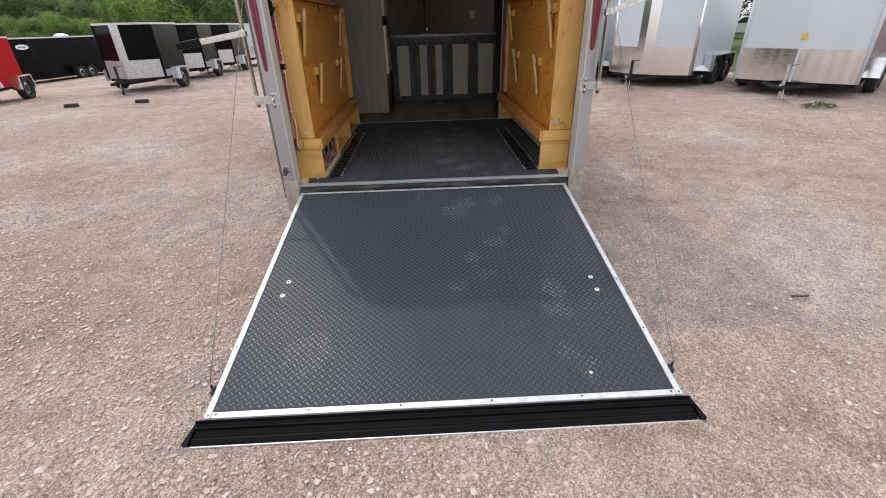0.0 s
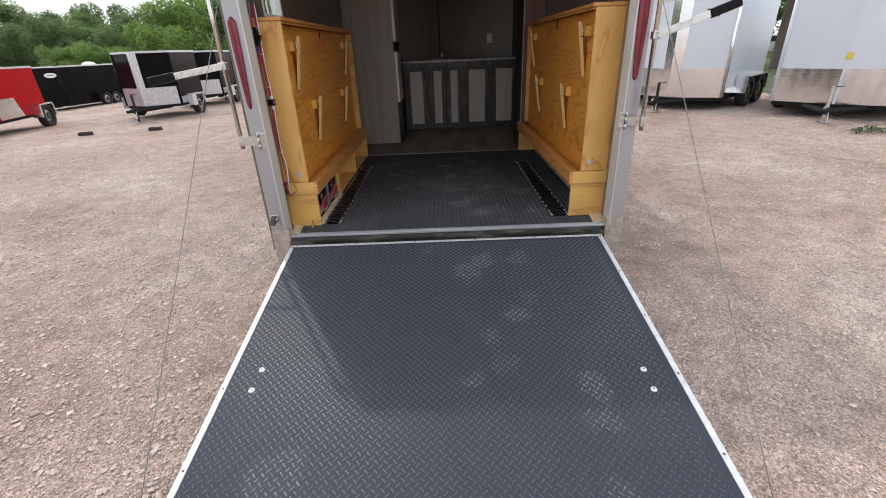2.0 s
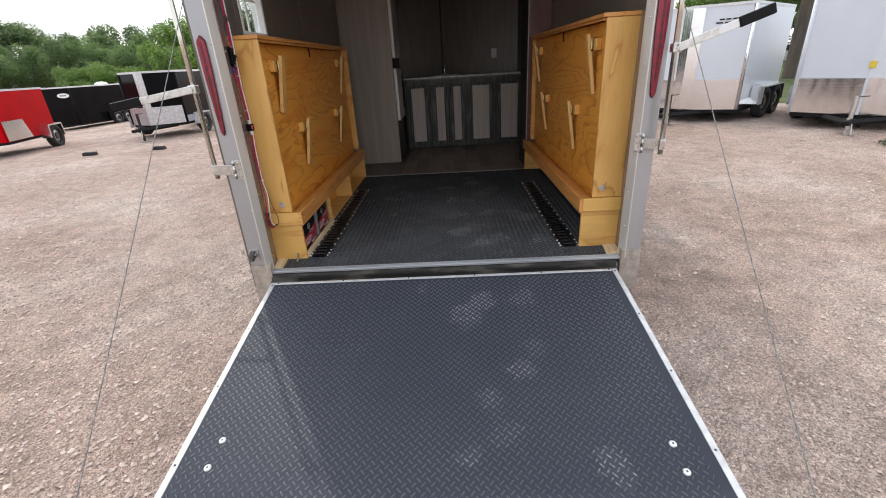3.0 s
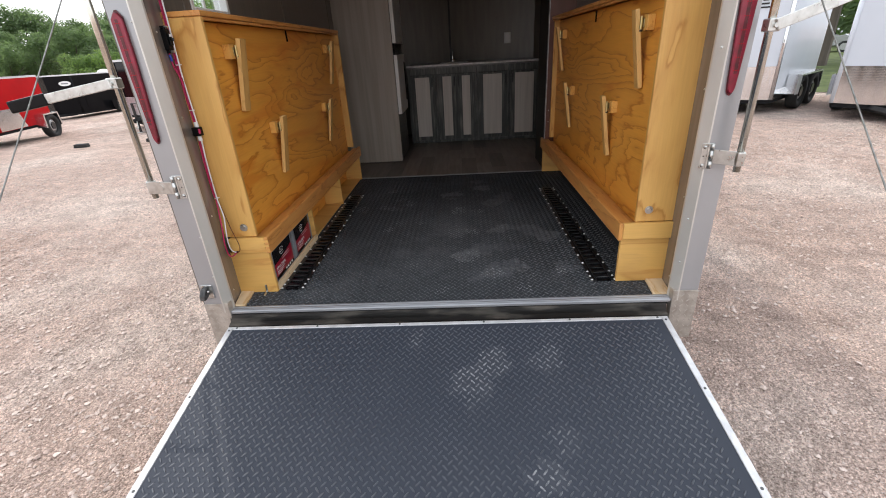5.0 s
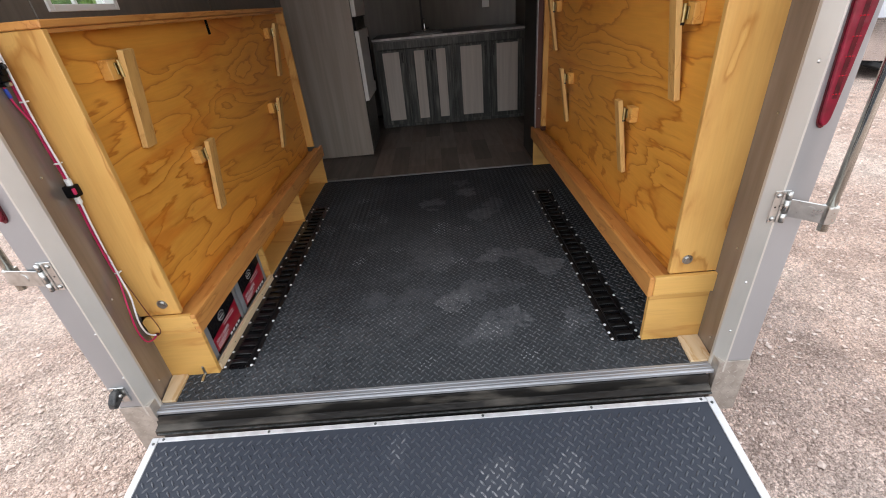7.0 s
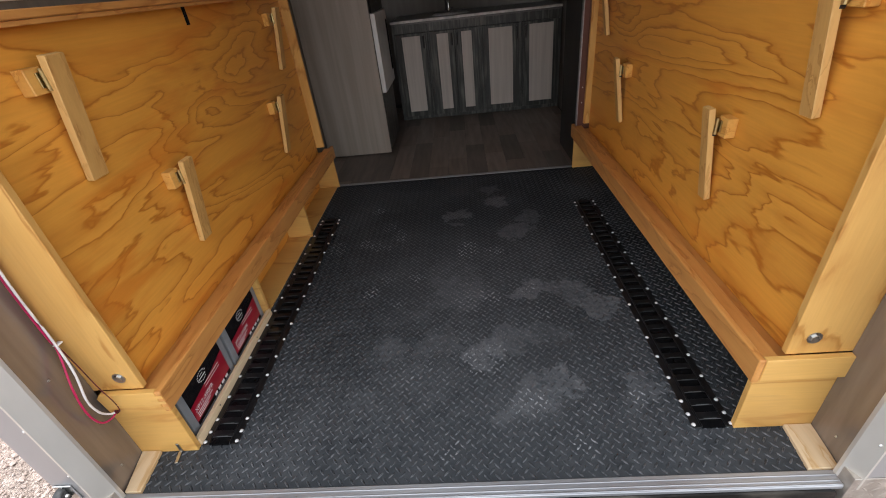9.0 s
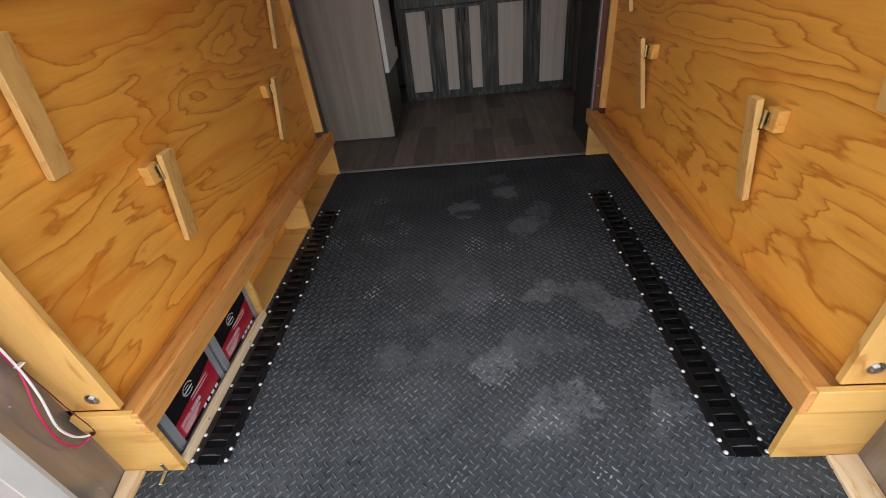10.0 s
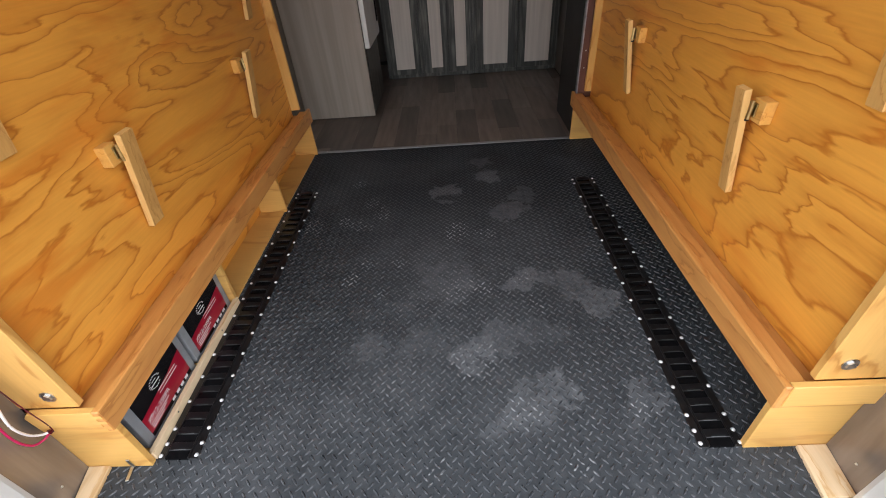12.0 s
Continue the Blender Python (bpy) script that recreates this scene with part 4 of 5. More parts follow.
# ---- folding bunks ----
def bunk(s, legs):
    """A bunk folded up against the wall on its base, with its legs hanging from hinge blocks."""
    def bx(x0, x1, *rest, **kw):
        a, b = sorted((s * x0, s * x1))
        return box(a, b, *rest, **kw)
    y0, y1 = 0.285, 2.43
    side = "batteries in its open base" if s < 0 else "hollow base"
    t = thing("folding_bunk", (s * 1.0, 1.35, FLOOR), "varnished plywood folding bunk stowed upright, " + side, "folding bunk", "folding bunks")
    # base
    part("base_end_panel", bx(0.862, 1.096, y0, y0 + 0.019, FLOOR + 0.001, 0.634, 0.0015), PLY_BASE, t, "pale varnished plywood panel")
    part("base_end_panel", bx(0.862, 1.096, y1 - 0.019, y1, FLOOR + 0.001, 0.634, 0.0015), PLY_BASE, t, "pale varnished plywood panel")
    if s < 0:
        part("base_back", bx(1.075, 1.096, y0 + 0.02, y1 - 0.02, FLOOR + 0.001, 0.63, 0.001), PLY_BASE, t)
        for y in (0.975, 1.695):
            part("divider", bx(0.866, 1.074, y - 0.009, y + 0.009, FLOOR + 0.001, 0.633, 0.001), PLY_BASE, t, "pale plywood divider")
        part("front_lip", bx(0.858, 0.876, y0 + 0.02, 0.975, FLOOR + 0.001, FLOOR + 0.034, 0.0015), PINE_RAW, t, "raw pine strip")
        for y in (0.45, 0.80):
            part("screw", rod((-0.8582, y, FLOOR + 0.022), (-0.8565, y, FLOOR + 0.022), 0.003, 8), BLACK_STEEL, t)
        part("compartment_floor", bx(0.878, 1.074, y0 + 0.02, y1 - 0.02, FLOOR + 0.0005, FLOOR + 0.008, 0), PLY_BASE, t)
        part("inner_panel", bx(1.010, 1.020, 0.985, 1.685, FLOOR + 0.009, 0.633, 0.001), PLY_BUNK, t, "reddish plywood panel")
        part("inner_panel", bx(1.010, 1.020, 1.705, y1 - 0.02, FLOOR + 0.009, 0.633, 0.001), PLY_BUNK, t, "reddish plywood panel")
    else:
        part("base_back", bx(1.032, 1.045, y0 + 0.02, y1 - 0.02, FLOOR + 0.002, 0.634, 0.001), POST_EDGE, t, "pale metal back panel")
        part("strap_stub", bx(1.018, 1.031, 1.352, 1.362, FLOOR + 0.03, FLOOR + 0.05, 0.001), BLACK_PLASTIC, t, "short black strap end")
    # rails round the top of the base
    if s < 0:
        rail = prism([(-0.862, 0.636), (-0.862, 0.715), (-1.034, 0.715), (-1.047, 0.700), (-1.036, 0.636)], "y", y0 - 0.019, y0 - 0.0005, 0.0015)
    else:
        rail = box(0.862, 1.098, y0 - 0.019, y0 - 0.0005, 0.636, 0.715, 0.002)
    part("front_rail", rail, PLY_BASE, t, "pale pine end rail")
    part("long_rail", bx(0.842, 0.8615, y0 - 0.019, y1, 0.630, 0.717, 0.003), PINE_RAIL, t, "honey-coloured pine rail")
    if s < 0:
        for k in range(3):
            part("joint_finger", bx(0.8425, 0.886, y0 - 0.0197, y0 - 0.0188, 0.641 + 0.024 * k, 0.653 + 0.024 * k, 0.0003), PLY_BASE, t)
    part("inner_rail", bx(0.867, 0.914, y0 + 0.001, y1, 0.636, 0.701, 0.004), PINE_RAIL, t, "honey-coloured pine rail")
    part("ledge", bx(0.9155, 1.095, y0 + 0.001, y1, 0.664, 0.676, 0.001), PINE_RAIL, t)
    # upright box
    ze, zt = 0.716, 1.672
    for y in (y0, y1 - 0.020):
        part("end_panel", bx(0.902 if s < 0 else 0.918, 1.098, y, y + 0.020, ze, zt, 0.002), PLY_END, t, "varnished plywood end panel")
    bx0, bz0 = (-0.954, 0.765) if s < 0 else (0.972, 0.774)
    part("screw_head", rod((bx0, y0 - 0.0005, bz0), (bx0, y0 - 0.007, bz0), 0.0125, 6, r2=0.0115), ZINC, t, "hex bolt with washer")
    part("washer", rod((bx0, y0 - 0.0002, bz0), (bx0, y0 - 0.002, bz0), 0.019, 16), ZINC, t)
    part("bunk_board", bx(0.955, 0.972, y0 + 0.024, y1 - 0.024, 0.6765, zt - 0.011, 0.0015), PLY_BUNK, t, "figured orange plywood board")
    # dark sheet that carries the box's inner shade in its colour
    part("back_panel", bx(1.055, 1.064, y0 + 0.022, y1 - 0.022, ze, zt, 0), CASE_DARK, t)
    part("top_cap", bx(0.898, 1.096, y0 - 0.004, y1 + 0.002, zt + 0.001, zt + 0.022, 0.003), PINE_RAIL, t, "pine cap board")
    part("top_rail", bx(0.905, 0.922, y0 + 0.021, y1 - 0.021, zt - 0.012, zt, 0.001), PINE_RAIL, t)
    part("strap", bx(0.951, 0.9545, 1.33, 1.352, zt - 0.075, zt - 0.012, 0.001), BLACK_PLASTIC, t, "short black strap")
    # legs
    for y, zb, ztop in legs:
        lean = math.atan2(0.052, ztop - zb)
        xm = (0.890 + 0.942) / 2
        wide = 0.031 if s < 0 else 0.023
        own = box(-0.010, 0.010, -wide, wide, -(ztop - zb) / 2, (ztop - zb) / 2, 0.0015)
        own.transform(Matrix.Translation((s * xm, y, (zb + ztop) / 2)) @ Matrix.Rotation(-s * lean, 4, "Y"))
        own.normal_update()
        # door light painted on: darker tone on aisle-side faces, paler on the rest
        for f in own.faces:
            f.material_index = 0 if abs(f.normal.x) < 0.7 else 1
        part("leg", own, [LEG_LIT, LEG_SHADED], t, "pine leg, edges tinted paler as if lit from the door")
        zc = ztop - 0.055
        part("hinge_block", bx(0.922, 0.954, y - 0.066, y - 0.014, zc - 0.032, zc + 0.030, 0.002), BLOCK_WOOD, t, "small varnished wooden block")
        h = part("hinge", bx(0.917, 0.9215, y - 0.040, y - 0.016, zc - 0.018, zc + 0.018, 0.001), BRASS, t, "brass hinge")
        part("hinge_leaf", bx(0.906, 0.9165, y - 0.020, y + 0.004, zc - 0.017, zc + 0.017, 0.003), BRASS, h)
        part("hinge_knuckle", rod((s * 0.909, y - 0.030, zc - 0.026), (s * 0.909, y - 0.030, zc + 0.026), 0.006, 8), BRASS, h)
        # black block added where only shadow lies below the hinge
        part("hinge_shadow_gap", bx(0.906, 0.921, y - 0.024, y - 0.008, zc - 0.036, zc - 0.026, 0.002), BLACK_STEEL, h, "black block in place of the hinge's shadow")


LEGS = [(0.570, 1.275, 1.598), (0.886, 0.885, 1.208), (2.155, 1.29, 1.61), (1.88, 0.88, 1.20)]
bunk(-1, LEGS)
bunk(1, [(0.520, 1.285, 1.61), (0.868, 0.90, 1.225), (2.155, 1.29, 1.61), (1.80, 0.905, 1.23)])


def batteries():
    """Two sealed batteries side by side, labels to the aisle."""
    for y in (0.335, 0.655):
        t = thing("battery", (-0.97, y + 0.155, FLOOR + 0.008), "grey sealed battery with black and red label", "battery", "batteries in the bunk base")
        l, z0, z1 = 0.305, FLOOR + 0.009, FLOOR + 0.215
        part("case", box(-1.05, -0.889, y, y + l, z0, z1, 0.004, seg=2), GREY_PLASTIC, t)
        part("case_rim", box(-1.052, -0.886, y - 0.002, y + l + 0.002, z1 + 0.0005, z1 + 0.013, 0.003), GREY_PLASTIC, t, "grey lid rim")
        lab = part("label", box(-0.8884, -0.8878, y + 0.030, y + l - 0.030, z0 + 0.018, z1 - 0.026, 0), LABEL_BLACK, t, "black upper label")
        zr = z0 + 0.105
        red = part("red_band", prism([(y + 0.030, z0 + 0.034), (y + l - 0.031, z0 + 0.034), (y + l - 0.031, zr + 0.03), (y + l * 0.62, zr + 0.012), (y + 0.030, zr - 0.004)], "x", -0.8876, -0.8871), LABEL_RED, lab, "red band")
        # emblem as plain shapes
        own = bmesh.new()
        for k in range(14):
            a0 = math.radians(20 + k * 22)
            yc, zc = y + l * 0.46 + 0.026 * math.cos(a0), zr + 0.040 + 0.019 * math.sin(a0)
            box(-0.8874, -0.8868, yc - 0.0035, yc + 0.0035, zc - 0.0011, zc + 0.0011, 0, own)
        box(-0.8874, -0.8868, y + l * 0.39, y + l * 0.53, zr + 0.034, zr + 0.0375, 0, own)
        box(-0.8874, -0.8868, y + l * 0.42, y + l * 0.49, zr + 0.046, zr + 0.048, 0, own)
        part("emblem", own, LABEL_WHITE, lab, "white emblem")
        # model number
        cu = bpy.data.curves.new("model_number", "FONT")
        cu.body, cu.size, cu.extrude, cu.align_x = "XP12-350FR", 0.024, 0.0002, "LEFT"
        tx = new("model_number", cu)
        tx.data.materials.append(LABEL_WHITE)
        tx.parent = red
        tx.matrix_basis = Matrix.Translation((-0.8866, y + 0.042, z0 + 0.066)) @ Matrix(((0, 0, 1, 0), (1, 0, 0, 0), (0, 1, 0, 0), (0, 0, 0, 1)))
        own = bmesh.new()
        for k in range(3):
            box(-0.8872, -0.8866, y + 0.045, y + 0.15 - 0.02 * k, z0 + 0.056 - 0.008 * k, z0 + 0.059 - 0.008 * k, 0, own)
        for k in range(2):
            box(-0.8872, -0.8866, y + 0.13, y + 0.235, zr + 0.004 - 0.012 * k, zr + 0.0065 - 0.012 * k, 0, own)
        part("print_bar", own, LABEL_WHITE, red)
        own = bmesh.new()
        for k in range(4):
            box(-0.8874, -0.8868, y + 0.15 + 0.028 * k, y + 0.168 + 0.028 * k, z0 + 0.022, z0 + 0.033, 0, own)
        part("warning_mark", own, LABEL_WHITE, lab)
        part("terminal_cover", box(-1.03, -0.905, y + 0.02, y + l - 0.02, z1 + 0.0135, z1 + 0.022, 0.002), BLACK_PLASTIC, t, "black top cover")


batteries()


def e_track(xc, y0, y1):
    t = thing("cargo_track", (xc, (y0 + y1) / 2, FLOOR), "black slotted steel cargo track riveted to the floor", "cargo track", "cargo tracks")
    w = 0.062
    zt = FLOOR + 0.012
    # flanges and raised centre rails
    for s in (-1, 1):
        x0, x1 = sorted((xc + s * w, xc + s * 0.036))
        part("flange", box(x0, x1, y0, y1, FLOOR + 0.0025, FLOOR + 0.0055, 0.0008), BLACK_STEEL, t)
        x0, x1 = sorted((xc + s * 0.0385, xc + s * 0.0345))
        part("web", box(x0, x1, y0, y1, FLOOR + 0.003, zt, 0.0008), BLACK_STEEL, t)
    n = int((y1 - y0) / 0.0508)
    pitch = (y1 - y0) / n
    bars = box(-0.0345, 0.0345, -0.013, 0.013, -0.0028, 0.0, 0.001)
    me = mesh_of("bar", bars, BLACK_STEEL)
    lip = mesh_of("slot_lip", box(-0.020, 0.020, -0.0017, 0.0017, 0.0003, 0.0026, 0.0007), WORN_LIP)
    for k in range(n):
        y = y0 + (k + 0.5) * pitch
        b = new("bar", me)
        b.parent, b.matrix_parent_inverse = t, INVERSE[t.name]
        b.location = (xc, y + pitch / 2 - 0.013 if k < n - 1 else y1 - 0.0135, zt)
        if k < n - 1:
            q = new("slot_lip", lip)
            q.parent, q.matrix_parent_inverse = t, INVERSE[t.name]
            q.location = (xc, y + pitch / 2 - 0.024, zt)
    part("bed", box(xc - 0.034, xc + 0.034, y0, y1, FLOOR + 0.0005, FLOOR + 0.0075, 0), BLACK_PLASTIC, t)
    head = rod((0, 0, 0), (0, 0, 0.0045), 0.0072, 10, r2=0.004)
    rm = mesh_of("rivet", head, BRIGHT_RIVET, True)
    ys = [y0 + 0.012, y0 + 0.05] + [y0 + 0.1 + 0.0985 * k for k in range(14)] + [y1 - 0.055, y1 - 0.012]
    for s in (-1, 1):
        for y in ys:
            r = new("rivet", rm)
            r.parent, r.matrix_parent_inverse = t, INVERSE[t.name]
            r.location = (xc + s * 0.0555, y, FLOOR + 0.0052)


e_track(0.806, 0.288, 1.868)
e_track(-0.795, 0.300, 1.880)


def wiring():
    """Wires clipped down the jamb, with fuse holder and switch."""
    down = [(-1.033, 0.272, 2.1), (-1.03, 0.275, 1.75), (-1.034, 0.272, 1.45), (-1.030, 0.274, 1.25), (-1.036, 0.272, 1.1), (-1.036, 0.270, 0.93)]
    end = (-1.008, 0.261, 0.646)
    red = curve_points([(x - 0.004, y - 0.004, z) for x, y, z in down] + [(-1.018, 0.215, 0.81), (-1.024, 0.207, 0.715), (-1.028, 0.222, 0.650), (-1.022, 0.245, 0.634), end])
    white = curve_points([(x + 0.004, y - 0.008, z) for x, y, z in down] + [(-1.010, 0.238, 0.842), (-1.010, 0.218, 0.752), (-1.018, 0.230, 0.687), (-1.016, 0.248, 0.655), end])
    second = curve_points([(x - 0.011, y - 0.003, z) for x, y, z in down[:5]] + [(-1.045, 0.266, 0.945), (-1.038, 0.268, 0.93)])
    solo("red_wire", tube(red, 0.0030), WIRE_RED, "crimson wire clipped down the jamb, looped to the bunk base", "wire", "jamb wires", smooth=True)
    solo("white_wire", tube(white, 0.0032), WIRE_WHITE, "white wire clipped down the jamb, looped to the bunk base", "wire", "jamb wires", smooth=True)
    solo("red_wire", tube(second, 0.0030), WIRE_RED, "crimson wire clipped down the jamb beside a white one", "wire", "jamb wires", smooth=True)
    loop = curve_points([(-1.036, 0.266, 0.93), (-1.018, 0.262, 0.85), (-1.002, 0.258, 0.764), (-0.985, 0.256, 0.69), (-0.990, 0.257, 0.655), end])
    solo("dark_red_wire", tube(loop, 0.0016), RED_DARK, "thin dark red wire looped to the bunk base", "wire", "jamb wires", smooth=True)
    solo("wire_joint", rod((-1.013, 0.262, 0.646), (-1.003, 0.260, 0.647), 0.0055, 8), RED_DARK, "dark taped joint where the jamb wires end", "wire connector")
    feed = curve_points([(-1.046, 0.246, 1.545), (-1.046, 0.250, 1.50), (-1.040, 0.262, 1.45), (-1.036, 0.266, 1.40)])
    solo("red_wire", tube(feed, 0.0030), WIRE_RED, "short red feed wire from breaker to the jamb wires", "wire", "jamb wires", smooth=True)
    solo("crimp_sleeve", rod((-1.046, 0.2465, 1.540), (-1.046, 0.249, 1.515), 0.0048, 10), BLUE_CRIMP, "blue crimp sleeve on the breaker's feed wire", "wire connector")
    f = thing("fuse_holder", (-1.04, 0.262, 1.232), "black inline fuse holder on the jamb wires", "fuse holder")
    part("body", box(-1.052, -1.018, 0.252, 0.283, 1.212, 1.250, 0.005, seg=2), BLACK_PLASTIC, f)
    part("collar", rod((-1.033, 0.268, 1.19), (-1.033, 0.268, 1.212), 0.009, 10), WHITE_PLASTIC, f, "clear collar")
    part("collar", rod((-1.033, 0.268, 1.25), (-1.033, 0.268, 1.27), 0.009, 10), WHITE_PLASTIC, f, "clear collar")
    part("fuse", box(-1.0235, -1.0165, 0.2505, 0.262, 1.222, 1.243, 0.002), WIRE_RED, f, "red fuse body")
    b = thing("breaker_switch", (-1.05, 0.25, 1.55), "black circuit breaker with screw terminals on the jamb", "circuit breaker")
    part("body", box(-1.060, -1.028, 0.232, 0.260, 1.556, 1.632, 0.004, seg=2), BLACK_PLASTIC, b)
    part("cap", box(-1.0278, -1.0205, 0.237, 0.255, 1.572, 1.616, 0.003, seg=2), BLACK_PLASTIC, b, "raised black cap")
    part("lever", box(-1.0203, -1.010, 0.242, 0.251, 1.588, 1.600, 0.002), BLACK_STEEL, b)
    part("rating_label", box(-1.0204, -1.0198, 0.239, 0.253, 1.604, 1.613, 0), LABEL_WHITE, b, "tiny pale label")
    for z in (1.550, 1.638):
        part("tab", box(-1.058, -1.034, 0.238, 0.254, z - 0.0055, z + 0.0055, 0.0015), BLACK_PLASTIC, b)
        part("terminal", rod((-1.0338, 0.246, z), (-1.022, 0.246, z), 0.0052, 8), ZINC, b, "silver terminal screw")
    part("mount_plate", box(-1.066, -1.0605, 0.226, 0.262, 1.542, 1.646, 0.001), BLACK_STEEL, b)
    for z in (1.50, 1.32, 0.925):
        solo("wire_clip", box(-1.043, -1.027, 0.261, 0.279, z - 0.002, z + 0.002, 0.0008), WHITE_PLASTIC, "small pale clip holding the jamb wires", "wire clip", "wire clips")


wiring()


def hook_pin(x):
    bm = box(x, x + 0.010, 0.240, 0.283, FLOOR + 0.0025, FLOOR + 0.0055, 0.001, turn=Matrix.Rotation(radians(10), 4, "Z"))
    box(x + 0.001, x + 0.011, 0.2805, 0.2845, FLOOR + 0.004, FLOOR + 0.045, 0.001, bm)
    solo("hook_latch", bm, ZINC, "small bent zinc strap at the foot of the base", "strap hook")


hook_pin(-0.925)


# ---- kitchen end ----
def tall_cabinet():
    t = thing("tall_cabinet", (-0.82, 3.4, FLOOR), "tall taupe wood-grain laminate cabinet beside a white appliance", "cabinet")
    part("side_panel", box(-1.097, -0.540, 3.06, 3.078, FLOOR + 0.012, 2.415, 0.001), COLUMN, t, "taupe laminate panel")
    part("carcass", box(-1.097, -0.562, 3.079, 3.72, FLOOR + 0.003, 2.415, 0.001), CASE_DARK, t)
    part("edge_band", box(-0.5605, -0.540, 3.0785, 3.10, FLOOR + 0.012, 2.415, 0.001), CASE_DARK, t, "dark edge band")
    a = part("lower_door", box(-0.5605, -0.508, 3.12, 3.70, 0.90, 1.475, 0.004, seg=2), WHITE_PLASTIC, t, "white appliance door")
    part("door_handle", box(-0.507, -0.497, 3.60, 3.62, 1.0, 1.4, 0.003), BLACK_PLASTIC, a, "dark handle")
    part("upper_door", box(-0.5605, -0.508, 3.12, 3.70, 1.585, 2.40, 0.004, seg=2), WHITE_PLASTIC, t, "white appliance door")
    part("control_strip", box(-0.5605, -0.528, 3.12, 3.70, 1.478, 1.582, 0.003), BLACK_PLASTIC, t, "black control strip")
    part("vent_panel", box(-0.5605, -0.538, 3.12, 3.70, FLOOR + 0.02, 0.895, 0.002), DOOR_FRAME, t, "dark weathered lower panel")


tall_cabinet()


def kitchen_base():
    X0, X1, YF = -0.53, 1.095, 4.06
    panels = [(-0.44, -0.26, -0.50, -0.205), (-0.10, 0.012, -0.165, 0.068), (0.138, 0.24, 0.075, 0.300), (0.40, 0.63, 0.345, 0.690), (0.79, 1.02, 0.730, 1.075)]
    units = [(X0, -0.185, [0]), (-0.185, 0.322, [1, 2]), (0.322, 0.71, [3]), (0.71, X1, [4])]
    zb, zt = 0.425, 1.30
    for a, b, ids in units:
        t = thing("base_cabinet", ((a + b) / 2, 4.35, FLOOR), "dark distressed grey-green kitchen cabinet with pale door panels", "cabinet", "kitchen cabinets")
        part("body", box(a + 0.001, b - 0.001, YF + 0.02, 4.62, FLOOR + 0.003, zt, 0.001), CASE_DARK, t)
        part("face_frame", box(a + 0.001, b - 0.001, YF, YF + 0.019, zt - 0.07, zt, 0.001), DOOR_FRAME, t)
        part("toe_rail", box(a + 0.001, b - 0.001, YF, YF + 0.019, FLOOR + 0.004, zb + 0.01, 0.001), DOOR_FRAME, t)
        part("stile", box(a + 0.001, panels[ids[0]][2] - 0.002, YF + 0.002, YF + 0.019, zb + 0.011, zt - 0.071, 0.001), DOOR_FRAME, t)
        part("stile", box(panels[ids[-1]][3] + 0.002, b - 0.001, YF + 0.002, YF + 0.019, zb + 0.011, zt - 0.071, 0.001), DOOR_FRAME, t)
        for i in ids:
            p0, p1, d0, d1 = panels[i]
            z0, z1 = zb + 0.016, zt - 0.076
            own = box(d0, p0, YF - 0.02, YF - 0.001, z0, z1, 0.0015)
            box(p1, d1, YF - 0.02, YF - 0.001, z0, z1, 0.0015, own)
            box(p0 + 0.0005, p1 - 0.0005, YF - 0.0195, YF - 0.001, z0, 0.485, 0.0015, own)
            box(p0 + 0.0005, p1 - 0.0005, YF - 0.0195, YF - 0.001, 1.20, z1, 0.0015, own)
            d = part("door", own, DOOR_FRAME, t, "distressed dark frame")
            part("door_panel", box(p0 + 0.001, p1 - 0.001, YF - 0.010, YF - 0.002, 0.486, 1.199, 0), DOOR_PANEL, d, "pale taupe panel")
            hx = d1 - 0.022 if i in (0, 1, 3) else d0 + 0.022
            hd = part("door_handle", rod((hx, YF - 0.045, 1.09), (hx, YF - 0.045, 1.20), 0.008, 10), BLACK_STEEL, d, "slim black bar handle")
            for z in (1.105, 1.185):
                part("handle_post", rod((hx, YF - 0.045, z), (hx, YF - 0.019, z), 0.004, 8), BLACK_STEEL, hd)
    w = thing("worktop", (0.3, 4.35, zt), "dark laminate worktop with pale front edge", "worktop")
    part("slab", prism([(X0, YF - 0.005), (1.098, YF - 0.005), (1.098, 4.655), (0, 4.945), (X0, 4.80)], "z", zt + 0.001, zt + 0.036), COUNTER, w)
    part("front_edge", box(X0, 1.098, YF - 0.022, YF - 0.0055, zt + 0.018, zt + 0.040, 0.002), COUNTER_EDGE, w, "pale edge strip")
    k = thing("sink", (0.05, 4.35, zt + 0.037), "stainless round-cornered kitchen sink rim", "sink")
    own = bmesh.new()
    bmesh.ops.create_cone(own, cap_ends=False, segments=40, radius1=0.19, radius2=0.165, depth=0.012)
    own.transform(Matrix.Translation((0.05, 4.35, zt + 0.043)))
    part("rim", own, WHITE_PLASTIC, k, "pale rim", True)
    part("bowl", rod((0.05, 4.35, zt + 0.0375), (0.05, 4.35, zt + 0.0405), 0.166, 32), ZINC, k)
    f = thing("faucet", (0.03, 4.62, zt + 0.037), "small chrome sink faucet with curved spout", "faucet")
    part("base", rod((0.03, 4.60, zt + 0.0365), (0.03, 4.60, zt + 0.075), 0.022, 16, r2=0.016), CHROME, f, smooth=True)
    part("spout", tube(curve_points([(0.03, 4.60, zt + 0.07), (0.03, 4.60, zt + 0.16), (0.03, 4.56, zt + 0.20), (0.03, 4.48, zt + 0.19)]), 0.009, 10), CHROME, f, smooth=True)
